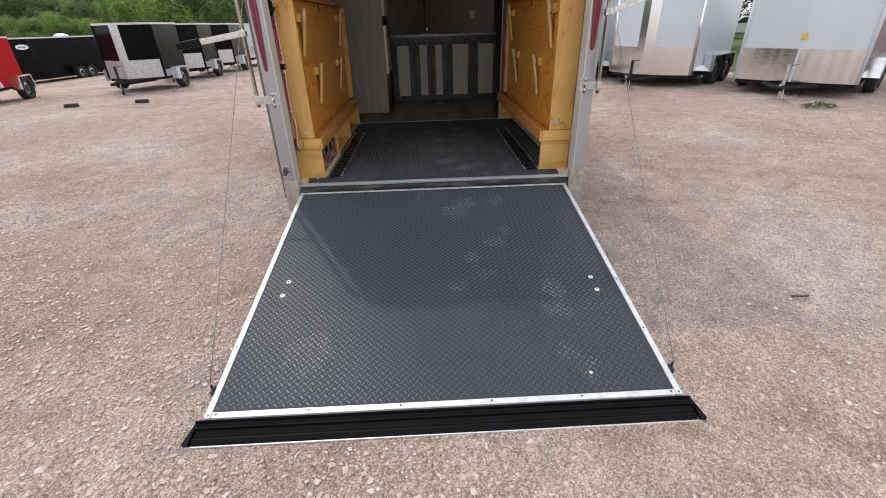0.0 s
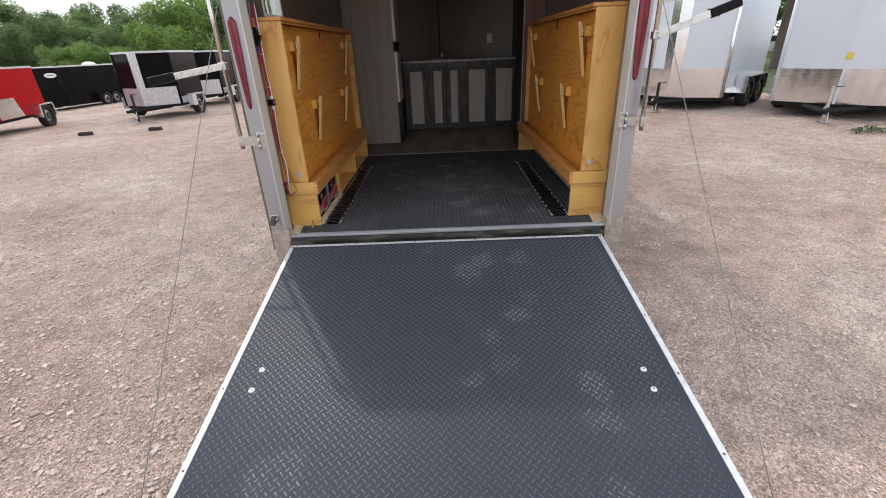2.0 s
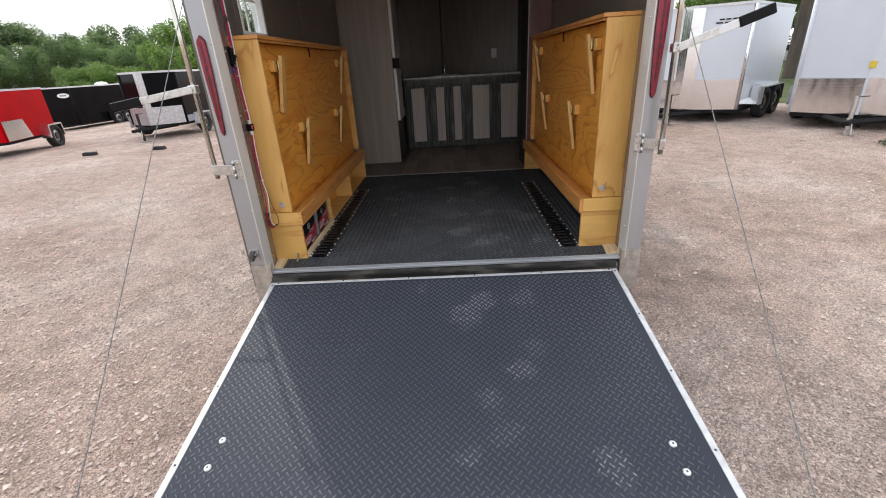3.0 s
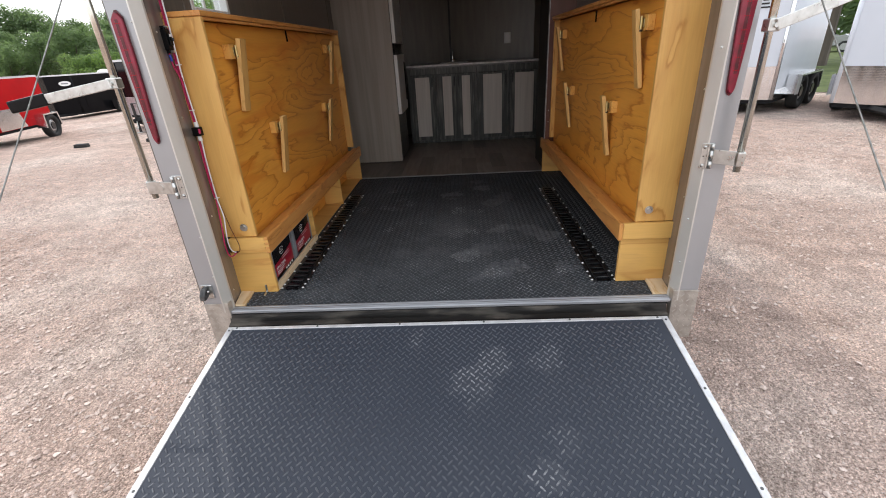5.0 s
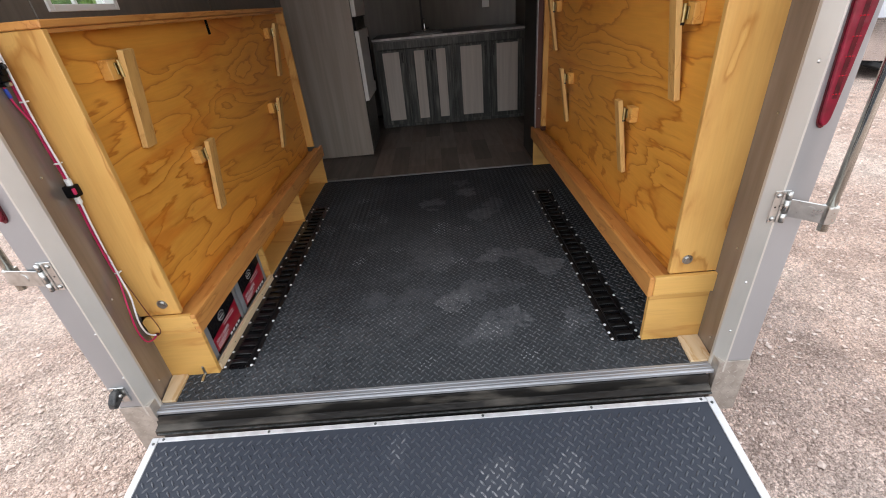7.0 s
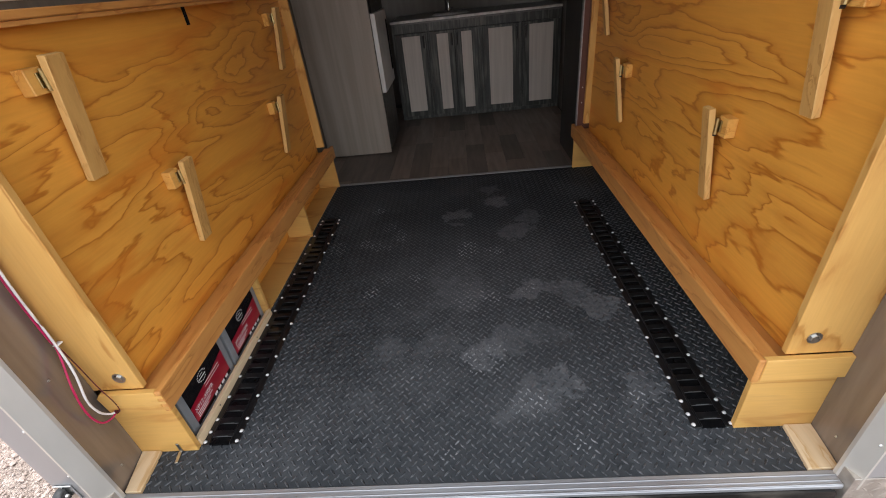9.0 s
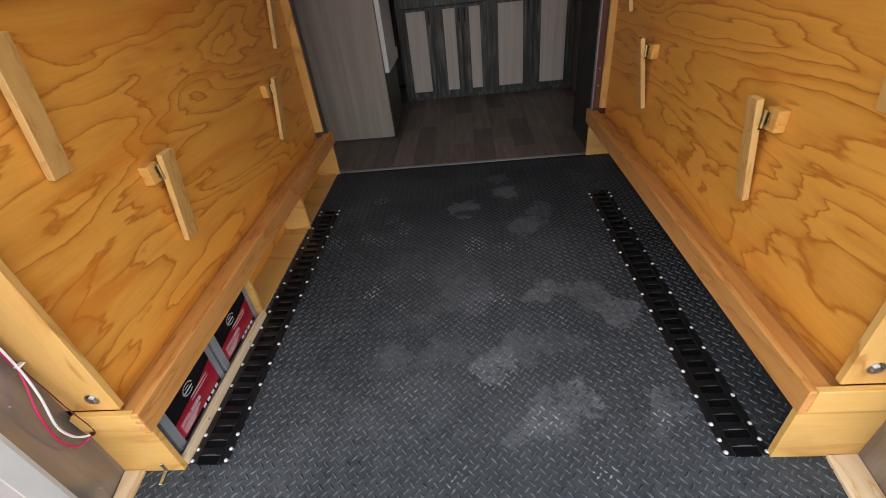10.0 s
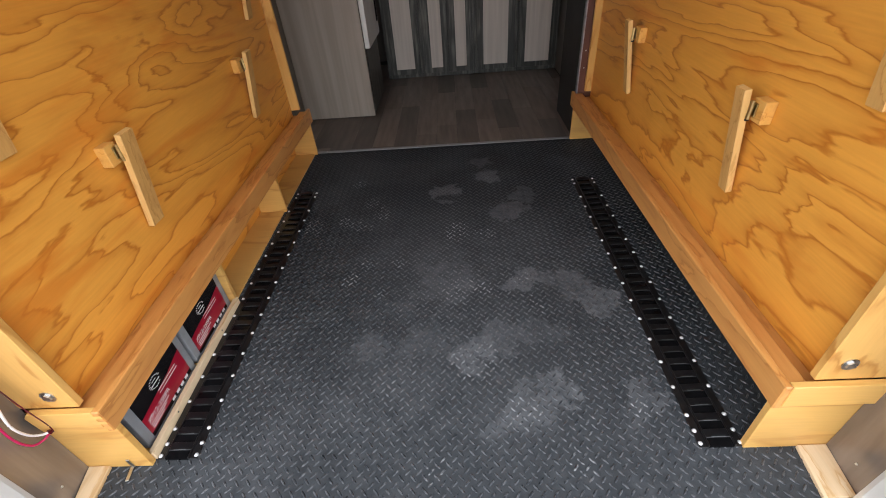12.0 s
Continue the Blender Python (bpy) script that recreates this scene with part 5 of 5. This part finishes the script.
    part("lever", rod((0.05, 4.60, zt + 0.07), (0.085, 4.58, zt + 0.085), 0.006, 8), CHROME, f)
    # front wall trim and outlet
    solo("corner_batten", box(-0.012, 0.012, 4.935, 4.95, zt + 0.04, 2.415, 0.002), CASE_DARK, "dark batten at the point of the front wall", "trim", kind="structure")
    o = thing("wall_outlet", (0.77, 4.75, 1.6), "white wall outlet plate on the dark front wall", "wall outlet")
    tilt = Matrix.Rotation(math.atan2(-0.30, 1.16), 4, "Z")
    yo = 4.96 - 0.30 * 0.77 / 1.16 - 0.004
    part("plate", box(0.722, 0.805, yo - 0.006, yo, 1.53, 1.66, 0.002, turn=tilt), WHITE_PLASTIC, o)
    for z in (1.572, 1.618):
        part("socket", box(0.747, 0.780, yo - 0.009, yo - 0.0065, z - 0.014, z + 0.014, 0.002, turn=tilt), WHITE_PLASTIC, o)


kitchen_base()


def partition():
    t = thing("partition_panel", (0.98, 2.47, FLOOR), "narrow dark maroon partition with a thin metal edge", "partition")
    part("panel", box(0.885, 1.097, 2.448, 2.475, FLOOR + 0.0025, 2.415, 0.001), MAROON, t)
    part("edge_trim", box(0.876, 0.8845, 2.444, 2.478, FLOOR + 0.0025, 2.415, 0.0015), ALU_SILL, t, "thin metal edge")
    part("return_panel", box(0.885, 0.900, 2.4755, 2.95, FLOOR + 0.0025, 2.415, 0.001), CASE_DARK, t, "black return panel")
    for z in (0.85, 0.95):
        part("screw", rod((0.905, 2.4479, z), (0.905, 2.4455, z), 0.004, 8), ZINC, t)


partition()


# ---- neighbouring trailers ----
def wheel(parent, x, y, r, out):
    """A trailer wheel; out is the side its face looks to."""
    w = part("wheel", rod((x - out * 0.09, y, r), (x + out * 0.078, y, r), r * 0.30, 12), BLACK_STEEL, parent)
    own = bmesh.new()
    seg, prof = 28, [(0.62, -0.085), (0.93, -0.095), (1.0, -0.065), (1.0, 0.065), (0.93, 0.095), (0.62, 0.085)]
    rings = [[own.verts.new((x + out * b, y + a * r * math.cos(k * math.tau / seg), r + a * r * math.sin(k * math.tau / seg))) for k in range(seg)] for a, b in prof]
    for a, b in zip(rings, rings[1:] + rings[:1]):
        for k in range(seg):
            own.faces.new((a[k], a[(k + 1) % seg], b[(k + 1) % seg], b[k]))
    part("tyre", own, TYRE, w, "black tyre", True)
    own = rod((x + out * 0.02, y, r), (x + out * 0.055, y, r), r * 0.61, 24, r2=r * 0.40)
    for k in range(5):
        a = k * math.tau / 5
        box(x + out * 0.056 - 0.012, x + out * 0.056 + 0.012, y + r * 0.22 * math.cos(a) - 0.012, y + r * 0.22 * math.cos(a) + 0.012, r + r * 0.22 * math.sin(a) - 0.012, r + r * 0.22 * math.sin(a) + 0.012, 0.002, own)
    part("rim", own, RIM, w, "silver rim")


def cargo_trailer(m, label, paint, W, L, nose, H, zb, guard, axles, r, group, lower=None, apex_post=True, post_mat=None, sticker=False, print_on=False, emblem=False, side_paint=None, fender_mat=None, jack_mat=None, post_w=0.11, corner_mat=None):
    """An enclosed trailer; its nose is at its own origin and +y runs to the rear."""
    t = thing("enclosed_trailer", None, label, "trailer", group, m=m)
    h = W / 2
    plan = [(0, 0), (h, nose), (h, L), (-h, L), (-h, nose)]
    part("body", prism(plan, "z", zb, H - 0.05), paint, t, "smooth sheet-metal body")
    if side_paint:
        part("side_skin", box(h + 0.0005, h + 0.006, nose + 0.03, L - 0.02, zb + 0.02, H - 0.06, 0), side_paint, t, "plum side skin")
    big = [(x * 1.012, y - 0.012 if y <= nose else y + 0.01) for x, y in plan]
    part("roof_trim", prism(big, "z", H - 0.0495, H), TRIM_WHITE, t, "pale roof edge")
    part("bottom_rail", prism([(x * 0.99, y + 0.02) for x, y in plan], "z", zb - 0.07, zb - 0.001), BLACK_MATTE, t, "black frame rail")
    low = lower or TREAD
    d = Vector((h, nose)).normalized()
    nrm = Vector((d.y, -d.x))
    for s in (-1, 1):
        a, b = Vector((s * 0.02, 0.008)), Vector((s * (h - 0.01), nose - 0.004))
        o = Vector((s * nrm.x, nrm.y))
        part("stone_guard", prism([tuple(a + o * 0.004), tuple(b + o * 0.004), tuple(b + o * 0.012), tuple(a + o * 0.012)], "z", zb, guard), low, t, "bright tread-plate stone guard")
        part("side_guard", box(*sorted((s * (h + 0.006), s * (h + 0.012))), nose + 0.05, L - 0.01, zb, zb + 0.18, 0), TREAD if lower is None else low, t)
        part("corner_post", rod((s * h, nose, zb), (s * h, nose, H - 0.05), 0.035, 10), corner_mat or post_mat or paint, t, "rounded metal corner post", True)
        y0, y1 = axles[0] - r * 1.25, axles[-1] + r * 1.25
        own = prism([(y0, r * 0.95), (y0 + 0.05, r * 2.05), (y1 - 0.05, r * 2.05), (y1, r * 0.95), (y1 - 0.06, r * 0.95), (y1 - 0.10, r * 1.95), (y0 + 0.10, r * 1.95), (y0 + 0.06, r * 0.95)], "x", *sorted((s * (h + 0.013), s * (h + 0.235))))
        fender = part("fender", own, fender_mat or (TREAD if lower is None else TRIM_WHITE), t, "metal fender")
        if paint is not PAINT_RED:
            part("fender_face", box(*sorted((s * (h + 0.236), s * (h + 0.242))), y0 - 0.16, y0 + 0.08, r * 0.95, r * 2.05, 0.002), fender_mat or TRIM_WHITE, fender)
        for y in axles:
            wheel(t, s * (h + 0.125), y, r, s)
    if apex_post:
        part("nose_post", prism([(-post_w, post_w * nose / h - 0.012), (0, -0.02), (post_w, post_w * nose / h - 0.012), (post_w * 0.95, post_w * nose / h + 0.01), (0, 0.005), (-post_w * 0.95, post_w * nose / h + 0.01)], "z", zb, H - 0.05), post_mat or ALU, t, "broad bright nose post")
    # tongue, coupler and jack
    tz = zb - 0.06
    for s in (-1, 1):
        part("tongue_beam", rod((s * h * 0.55, nose + 0.1, tz), (0, -0.62, tz), 0.052, 4), BLACK_MATTE, t, "black steel tongue beam")
    c = part("coupler", box(-0.05, 0.05, -0.86, -0.58, tz - 0.02, tz + 0.05, 0.02, seg=2), BLACK_MATTE, t, "black hitch coupler")
    part("coupler_latch", box(-0.015, 0.015, -0.74, -0.66, tz + 0.051, tz + 0.09, 0.005), ZINC, c)
    j = part("jack", rod((0.0, -0.5, 0.02), (0.0, -0.5, tz + 0.42), 0.032, 10), jack_mat or BLACK_STEEL, t, "upright jack post")
    part("jack_foot", box(-0.07, 0.07, -0.57, -0.43, 0.0, 0.02, 0.004), ZINC, j)
    part("jack_crank", rod((0, -0.5, tz + 0.40), (0.16, -0.5, tz + 0.42), 0.008, 8), BLACK_STEEL, j)
    part("safety_chain", tube(curve_points([(0.05, -0.6, tz), (0.09, -0.72, tz - 0.18), (0.03, -0.8, tz - 0.05)]), 0.010, 6), ZINC, t, smooth=True)
    if sticker:
        a = Vector((h * 0.015, nose * 0.015))
        ang = math.atan2(nose, h)
        own = box(-0.045, 0.045, -0.008, 0.004, 0, 0.11, 0.002)
        own.transform(Matrix.Translation((a.x + nrm.x * 0.006, a.y + nrm.y * 0.006, guard + 0.16)) @ Matrix.Rotation(ang, 4, "Z"))
        part("sticker", own, YELLOW, t, "small yellow sticker")
    if print_on:
        ang = math.atan2(nose, h)
        own = bmesh.new()
        for row, (w, n) in enumerate(((0.34, 3), (0.44, 3), (0.20, 1))):
            for k in range(n):
                x0 = -w / 2 + k * w / n
                box(x0 + 0.012, x0 + w / n - 0.012, -0.003, 0.003, 0.30 - row * 0.06, 0.328 - row * 0.06, 0, own)
        a = Vector((h * 0.60, nose * 0.60))
        own.transform(Matrix.Translation((a.x + nrm.x * 0.006, a.y + nrm.y * 0.006, H - 0.60)) @ Matrix.Rotation(ang, 4, "Z"))
        part("print_bar", own, LABEL_BLACK, t, "dark unreadable lettering")
    if paint is PAINT_RED:
        own = prism([(nose + 0.02, zb + 0.01), (axles[0] - 0.78, zb + 0.01), (axles[0] - 0.98, zb + 0.50), (nose + 0.02, zb + 0.50)], "x", h + 0.013, h + 0.020)
        part("rock_guard", own, TREAD, t, "bright tread-plate side guard")
    if emblem:
        own = prism([(0.24 * math.cos(k * math.tau / 24), 0.10 * math.sin(k * math.tau / 24)) for k in range(24)], "y", -0.010, -0.001)
        own.transform(Matrix.Translation((0.73 + nrm.x * 0.004, 0.73 * nose / h + nrm.y * 0.004, 1.48)) @ Matrix.Rotation(math.atan2(nose, h), 4, "Z"))
        badge = part("emblem", own, LABEL_WHITE, t, "pale oval emblem")
        own = box(-0.13, 0.13, -0.013, -0.0105, -0.025, 0.025, 0.002)
        own.transform(Matrix.Translation((0.73 + nrm.x * 0.004, 0.73 * nose / h + nrm.y * 0.004, 1.48)) @ Matrix.Rotation(math.atan2(nose, h), 4, "Z"))
        part("print_bar", own, GREY_PLASTIC, badge)
        own = bmesh.new()
        bmesh.ops.create_uvsphere(own, u_segments=20, v_segments=10, radius=0.3)
        own.transform(Matrix.Translation((0.2, 3.0, H + 0.001)) @ Matrix.Diagonal((1, 1, 0.45, 1)))
        part("roof_vent", own, LABEL_WHITE, t, "white domed roof vent", True)
        part("side_door", box(h + 0.0005, h + 0.010, nose + 0.35, nose + 1.15, zb + 0.10, H - 0.14, 0.003), paint, t, "black side door")
        part("marker_light", box(h + 0.0005, h + 0.03, L - 0.25, L - 0.13, H - 0.32, H - 0.24, 0.004), LABEL_WHITE, t, "pale marker light")
    return t


BLACK_LABEL = "small black enclosed trailer with bright nose post and tread-plate guards"
for dx, dy, rz, lab in ((0, 0, 4, BLACK_LABEL), (-0.24, 3.1, 4, BLACK_LABEL), (-0.1, 5.4, 4, BLACK_LABEL), (-0.05, 8.3, 3, "small pale grey enclosed trailer at the end of the row")):
    far = dy > 8
    cargo_trailer(pose(-8.13 + dx, 9.86 + dy, ground_height(-8.1 + dx, 10), 0, 0, rz), lab, PAINT_WHITE if far else PAINT_BLACK, 1.50, 2.0, 0.48, 1.73, 0.36, 0.82, [1.2], 0.28, "left row", lower=GUARD_PLATE if not far else None, post_mat=TRIM_WHITE, corner_mat=PAINT_WHITE if far else PAINT_BLACK)
cargo_trailer(pose(-17.9, 17.7, ground_height(-17.5, 18), 0, 0, -6), "long black enclosed trailer with tandem wheels and pale roof line", PAINT_BLACK, 2.0, 6.0, 0.35, 1.84, 0.24, 0.26, [2.35, 2.95], 0.30, "left row", lower=PAINT_BLACK, fender_mat=PAINT_BLACK, post_mat=PAINT_BLACK, apex_post=False, emblem=True)
cargo_trailer(pose(-12.15, 8.37, ground_height(-12.6, 9), 0, 0, 16), "bright red enclosed trailer with tread-plate fender", PAINT_RED, 1.9, 2.6, 0.25, 1.68, 0.42, 0.78, [2.13], 0.33, "left row", lower=PAINT_RED, fender_mat=TREAD, post_mat=PAINT_RED, apex_post=False)
RZ = -48.7
cargo_trailer(pose(5.12, 7.80, 0, 0, 0, RZ), "white enclosed trailer with tread-plate nose and tandem wheels", PAINT_WHITE, 1.95, 3.05, 0.42, 2.28, 0.27, 0.87, [1.50, 2.28], 0.33, "right row", print_on=True, post_w=0.2, post_mat=TREAD)
cargo_trailer(pose(7.20, 5.75, 0, 0, 0, RZ), "white enclosed trailer with tread-plate nose and plum sides", PAINT_WHITE, 2.0, 4.6, 0.14, 2.45, 0.27, 0.87, [1.45, 2.25], 0.33, "right row", apex_post=False, sticker=True, jack_mat=ZINC, side_paint=PAINT_PURPLE)
cargo_trailer(pose(3.55, 9.85, 0, 0, 0, RZ), "white enclosed trailer with tread-plate nose guard", PAINT_WHITE, 1.95, 4.3, 0.42, 2.30, 0.27, 0.87, [1.50, 2.28], 0.33, "right row")


def chock(x, y, rz):
    t = thing("parking_block", None, "weathered black block lying on the gravel", "block", "blocks on the gravel", m=pose(x, y, 0, 0, 0, rz))
    part("body", prism([(-0.14, -0.004), (0.14, -0.004), (0.125, 0.07), (-0.125, 0.07)], "y", -0.06, 0.06, 0.006), TYRE, t)
    part("slot", box(-0.05, 0.05, -0.0625, -0.0605, 0.02, 0.04, 0.001), BLACK_STEEL, t)


chock(-8.21, 7.59, 10)
chock(-6.80, 7.93, 4)


def car():
    """A parked car seen between the trailers."""
    t = thing("parked_car", None, "silver parked car on the grass beyond the trailers", "car", m=pose(23.2, 30.0, 0, 0, 0, -38))
    prof = [(-2.1, 0.35), (-2.15, 0.75), (-1.95, 0.92), (-1.35, 0.98), (-0.75, 1.42), (0.75, 1.45), (1.35, 1.0), (2.05, 0.86), (2.2, 0.6), (2.15, 0.35)]
    part("body", prism(prof, "y", -0.85, 0.85, 0.06), SILVER_CAR, t)
    for s in (-1, 1):
        part("side_window", prism([(-1.1, 1.0), (-0.7, 1.36), (0.68, 1.38), (1.1, 1.02)], "y", s * 0.852, s * 0.862, 0), DARK_GLASS, t, "dark side glass")
        for x in (-1.35, 1.35):
            own = rod((x, s * 0.70, 0.32), (x, s * 0.87, 0.32), 0.32, 24)
            w = part("wheel", own, TYRE, t, "black tyre")
            part("rim", rod((x, s * 0.871, 0.32), (x, s * 0.885, 0.32), 0.2, 16), RIM, w)


car()


# ---- planting ----
def lawn():
    own = bmesh.new()
    pts = [(7.6, 11.6), (10.6, 8.9), (60, 30), (80, 60), (30, 70)]
    own.faces.new([own.verts.new((x, y, 0.006)) for x, y in pts])
    solo("lawn", own, GRASS, "green mown grass verge behind the trailers", "grass", kind="structure")


lawn()


def leaf_mesh(name, lumps, count, size, rnd, tones):
    """A crown of many small leaf clumps spread over the skins of several lumps."""
    verts, faces, which = [], [], []
    for k in range(count):
        cx, cy, cz, r = lumps[rnd.randrange(len(lumps))]
        d = Vector((rnd.gauss(0, 1), rnd.gauss(0, 1), rnd.gauss(0, 1))).normalized()
        p = Vector((cx, cy, cz)) + d * r * (0.55 + 0.5 * rnd.random() ** 0.6)
        u = Vector((rnd.gauss(0, 1), rnd.gauss(0, 1), rnd.gauss(0, 0.6))).normalized()
        v = u.cross(d + Vector((0.1, 0.2, 0.9))).normalized()
        a = size * rnd.uniform(0.6, 1.3)
        n = len(verts)
        verts += [p - u * a, p - v * a * 0.45, p + u * a, p + v * a * 0.45]
        faces.append((n, n + 1, n + 2, n + 3))
        which.append(rnd.choice(tones))
    me = bpy.data.meshes.new(name)
    me.from_pydata([tuple(v) for v in verts], [], faces)
    for mt in LEAF:
        me.materials.append(mt)
    me.polygons.foreach_set("material_index", which)
    return me


def make_tree(seed, height, spread, tones, count=10000, size=0.12):
    rnd = random.Random(seed)
    t = thing("tree", None, "leafy broad-crowned green tree at the edge of the lot", "tree", "tree line", m=Matrix())
    own = rod((0, 0, -0.3), (0.1, 0, height * 0.45), 0.16, 8, r2=0.10)
    for k in range(6):
        a = k * 1.05 + rnd.random()
        rod((0.05, 0, height * rnd.uniform(0.2, 0.42)), (spread * 0.6 * math.cos(a), spread * 0.6 * math.sin(a), height * rnd.uniform(0.5, 0.8)), 0.07, 6, own, r2=0.025)
    part("trunk", own, BARK, t, "grey-brown trunk and limbs")
    lumps = []
    for k in range(17):
        a, f = rnd.random() * math.tau, rnd.random() ** 0.5
        zz = rnd.uniform(0.16, 0.86)
        wide = spread * (1.0 - 0.55 * max(0, zz - 0.45) / 0.45)
        lumps.append((wide * f * math.cos(a), wide * f * math.sin(a), height * zz, spread * rnd.uniform(0.22, 0.40)))
    crown = new("crown", leaf_mesh("crown", lumps, count, size, rnd, tones))
    crown.parent = t
    return t


def trees():
    kinds = [make_tree(1, 7.0, 2.9, (0, 0, 2)), make_tree(2, 7.4, 3.1, (0, 2, 2)), make_tree(3, 6.6, 3.0, (0, 1, 0)), make_tree(4, 6.2, 2.8, (1, 1, 0))]
    rnd = random.Random(11)
    spots = []
    for k in range(34):
        az = -66 + k * 1.75 + rnd.uniform(-0.6, 0.6)
        spots.append((az, rnd.uniform(62, 70), rnd.choice((0, 1, 0, 1, 2)), rnd.uniform(1.0, 1.2)))
    for k in range(24):
        az = -64 + k * 2.2 + rnd.uniform(-0.8, 0.8)
        spots.append((az, rnd.uniform(50, 57), rnd.choice((0, 1, 2, 1)), rnd.uniform(0.68, 0.86)))
    for az, d, k, s in ((-36.5, 44, 3, 0.62), (-34.5, 43, 3, 0.55), (-31, 41, 3, 0.78), (-28, 38, 3, 0.98), (-25.5, 40, 2, 1.05), (-22, 41, 0, 1.05), (-39, 45, 2, 0.55), (-19, 42, 2, 1.0),
                        (30, 52, 1, 1.2), (33, 54, 0, 1.25), (36, 52, 1, 1.3), (39, 53, 0, 1.2), (42, 55, 1, 1.2), (28, 47, 2, 1.1), (45, 52, 2, 1.2)):
        spots.append((az, d, k, s))
    spots.append((35.11, 26.73, 1, 1.75))
    first = set()
    for az, d, k, s in spots:
        x, y = d * math.sin(radians(az)), -3 + d * math.cos(radians(az))
        m = pose(x, y, ground_height(max(x, -24), y) - 0.05, 0, 0, rnd.uniform(0, 360))
        if k not in first:
            first.add(k)
            kinds[k].matrix_basis = m
            kinds[k].scale = (s, s, s)
        else:
            c = copy_thing(kinds[k], m)
            c.scale = (s, s, s)


trees()


def weed(x, y):
    rnd = random.Random(8)
    verts, faces = [], []
    for k in range(170):
        a, r = rnd.random() * math.tau, rnd.random() ** 0.7 * 0.2
        c = Vector((1.6 * r * math.cos(a), r * math.sin(a), 0.02 + 0.10 * rnd.random() * (1 - r / 0.25)))
        u = Vector((rnd.gauss(0, 1), rnd.gauss(0, 1), rnd.uniform(0, 1))).normalized()
        v = u.cross(Vector((rnd.gauss(0, 1), rnd.gauss(0, 1), 1))).normalized()
        n = len(verts)
        verts += [tuple(c - u * 0.03), tuple(c - v * 0.012), tuple(c + u * 0.03), tuple(c + v * 0.012)]
        faces.append((n, n + 1, n + 2, n + 3))
    me = bpy.data.meshes.new("weed")
    me.from_pydata(verts, [], faces)
    me.materials.append(WEED)
    ob = tagged(new("weed", me), "low green weed growing through the gravel", "weed", kind="stuff")
    ob.location = (x, y, 0.0)


weed(6.82, 4.47)


# ---- loose stones ----
def stones():
    rng = np.random.default_rng(4)
    ring = [(math.cos(k * math.tau / 5), math.sin(k * math.tau / 5), 0) for k in range(5)]
    lump = np.array(ring + [(0, 0, 0.8), (0, 0, -0.8)], float)
    tri = np.array([(k, (k + 1) % 5, 5) for k in range(5)] + [((k + 1) % 5, k, 6) for k in range(5)])
    place = []
    while len(place) < 105000:
        y = -3.3 + 9.5 * rng.random() ** 1.7
        x = rng.uniform(-1, 1) * (2.3 + (y + 3.3) * 0.95)
        if (abs(x) < 1.075 and -1.93 < y < 0.05) or (abs(x) < 1.18 and y > -0.02):
            continue
        place.append((x, y))
    p = np.array(place)
    n = len(p)
    size = np.exp(rng.normal(math.log(0.0044), 0.55, n)) * (1 + 0.16 * (p[:, 1] + 3.3))
    worn = 1 - 0.3 * np.clip((p[:, 0] - 0.6) / 0.5, 0, 1) * np.clip((2.4 - p[:, 1]) / 1.2, 0, 1)
    size = size * worn
    size = np.clip(size, 0.0022, 0.016)
    shape = lump[None] * rng.uniform(0.55, 1.2, (n, 7, 1)) + rng.normal(0, 0.16, (n, 7, 3))
    shape[:, :, 2] *= 0.8
    a = rng.uniform(0, math.tau, n)
    ca, sa = np.cos(a), np.sin(a)
    v = np.empty_like(shape)
    v[:, :, 0] = (shape[:, :, 0] * ca[:, None] - shape[:, :, 1] * sa[:, None]) * size[:, None] + p[:, None, 0]
    v[:, :, 1] = (shape[:, :, 0] * sa[:, None] + shape[:, :, 1] * ca[:, None]) * size[:, None] + p[:, None, 1]
    v[:, :, 2] = shape[:, :, 2] * size[:, None] + size[:, None] * 0.12 - 0.004
    f = (tri[None] + (np.arange(n) * 7)[:, None, None]).reshape(-1, 3)
    me = bpy.data.meshes.new("loose_gravel")
    me.from_pydata(v.reshape(-1, 3).tolist(), [], f.tolist())
    me.materials.append(PEBBLE)
    tagged(new("loose_gravel", me), "loose pinkish-tan gravel stones scattered on the lot", "gravel", kind="stuff")


stones()


def twig(x, y):
    rnd = random.Random(3)
    pts = [(x - 0.05 + 0.025 * k, y + 0.006 * rnd.uniform(-1, 1), 0.008 + 0.003 * rnd.random()) for k in range(5)]
    own = tube(pts, 0.007, 6)
    solo("twig", own, BARK, "short brown stick lying on the gravel", "twig", smooth=True)


twig(2.10, -1.07)
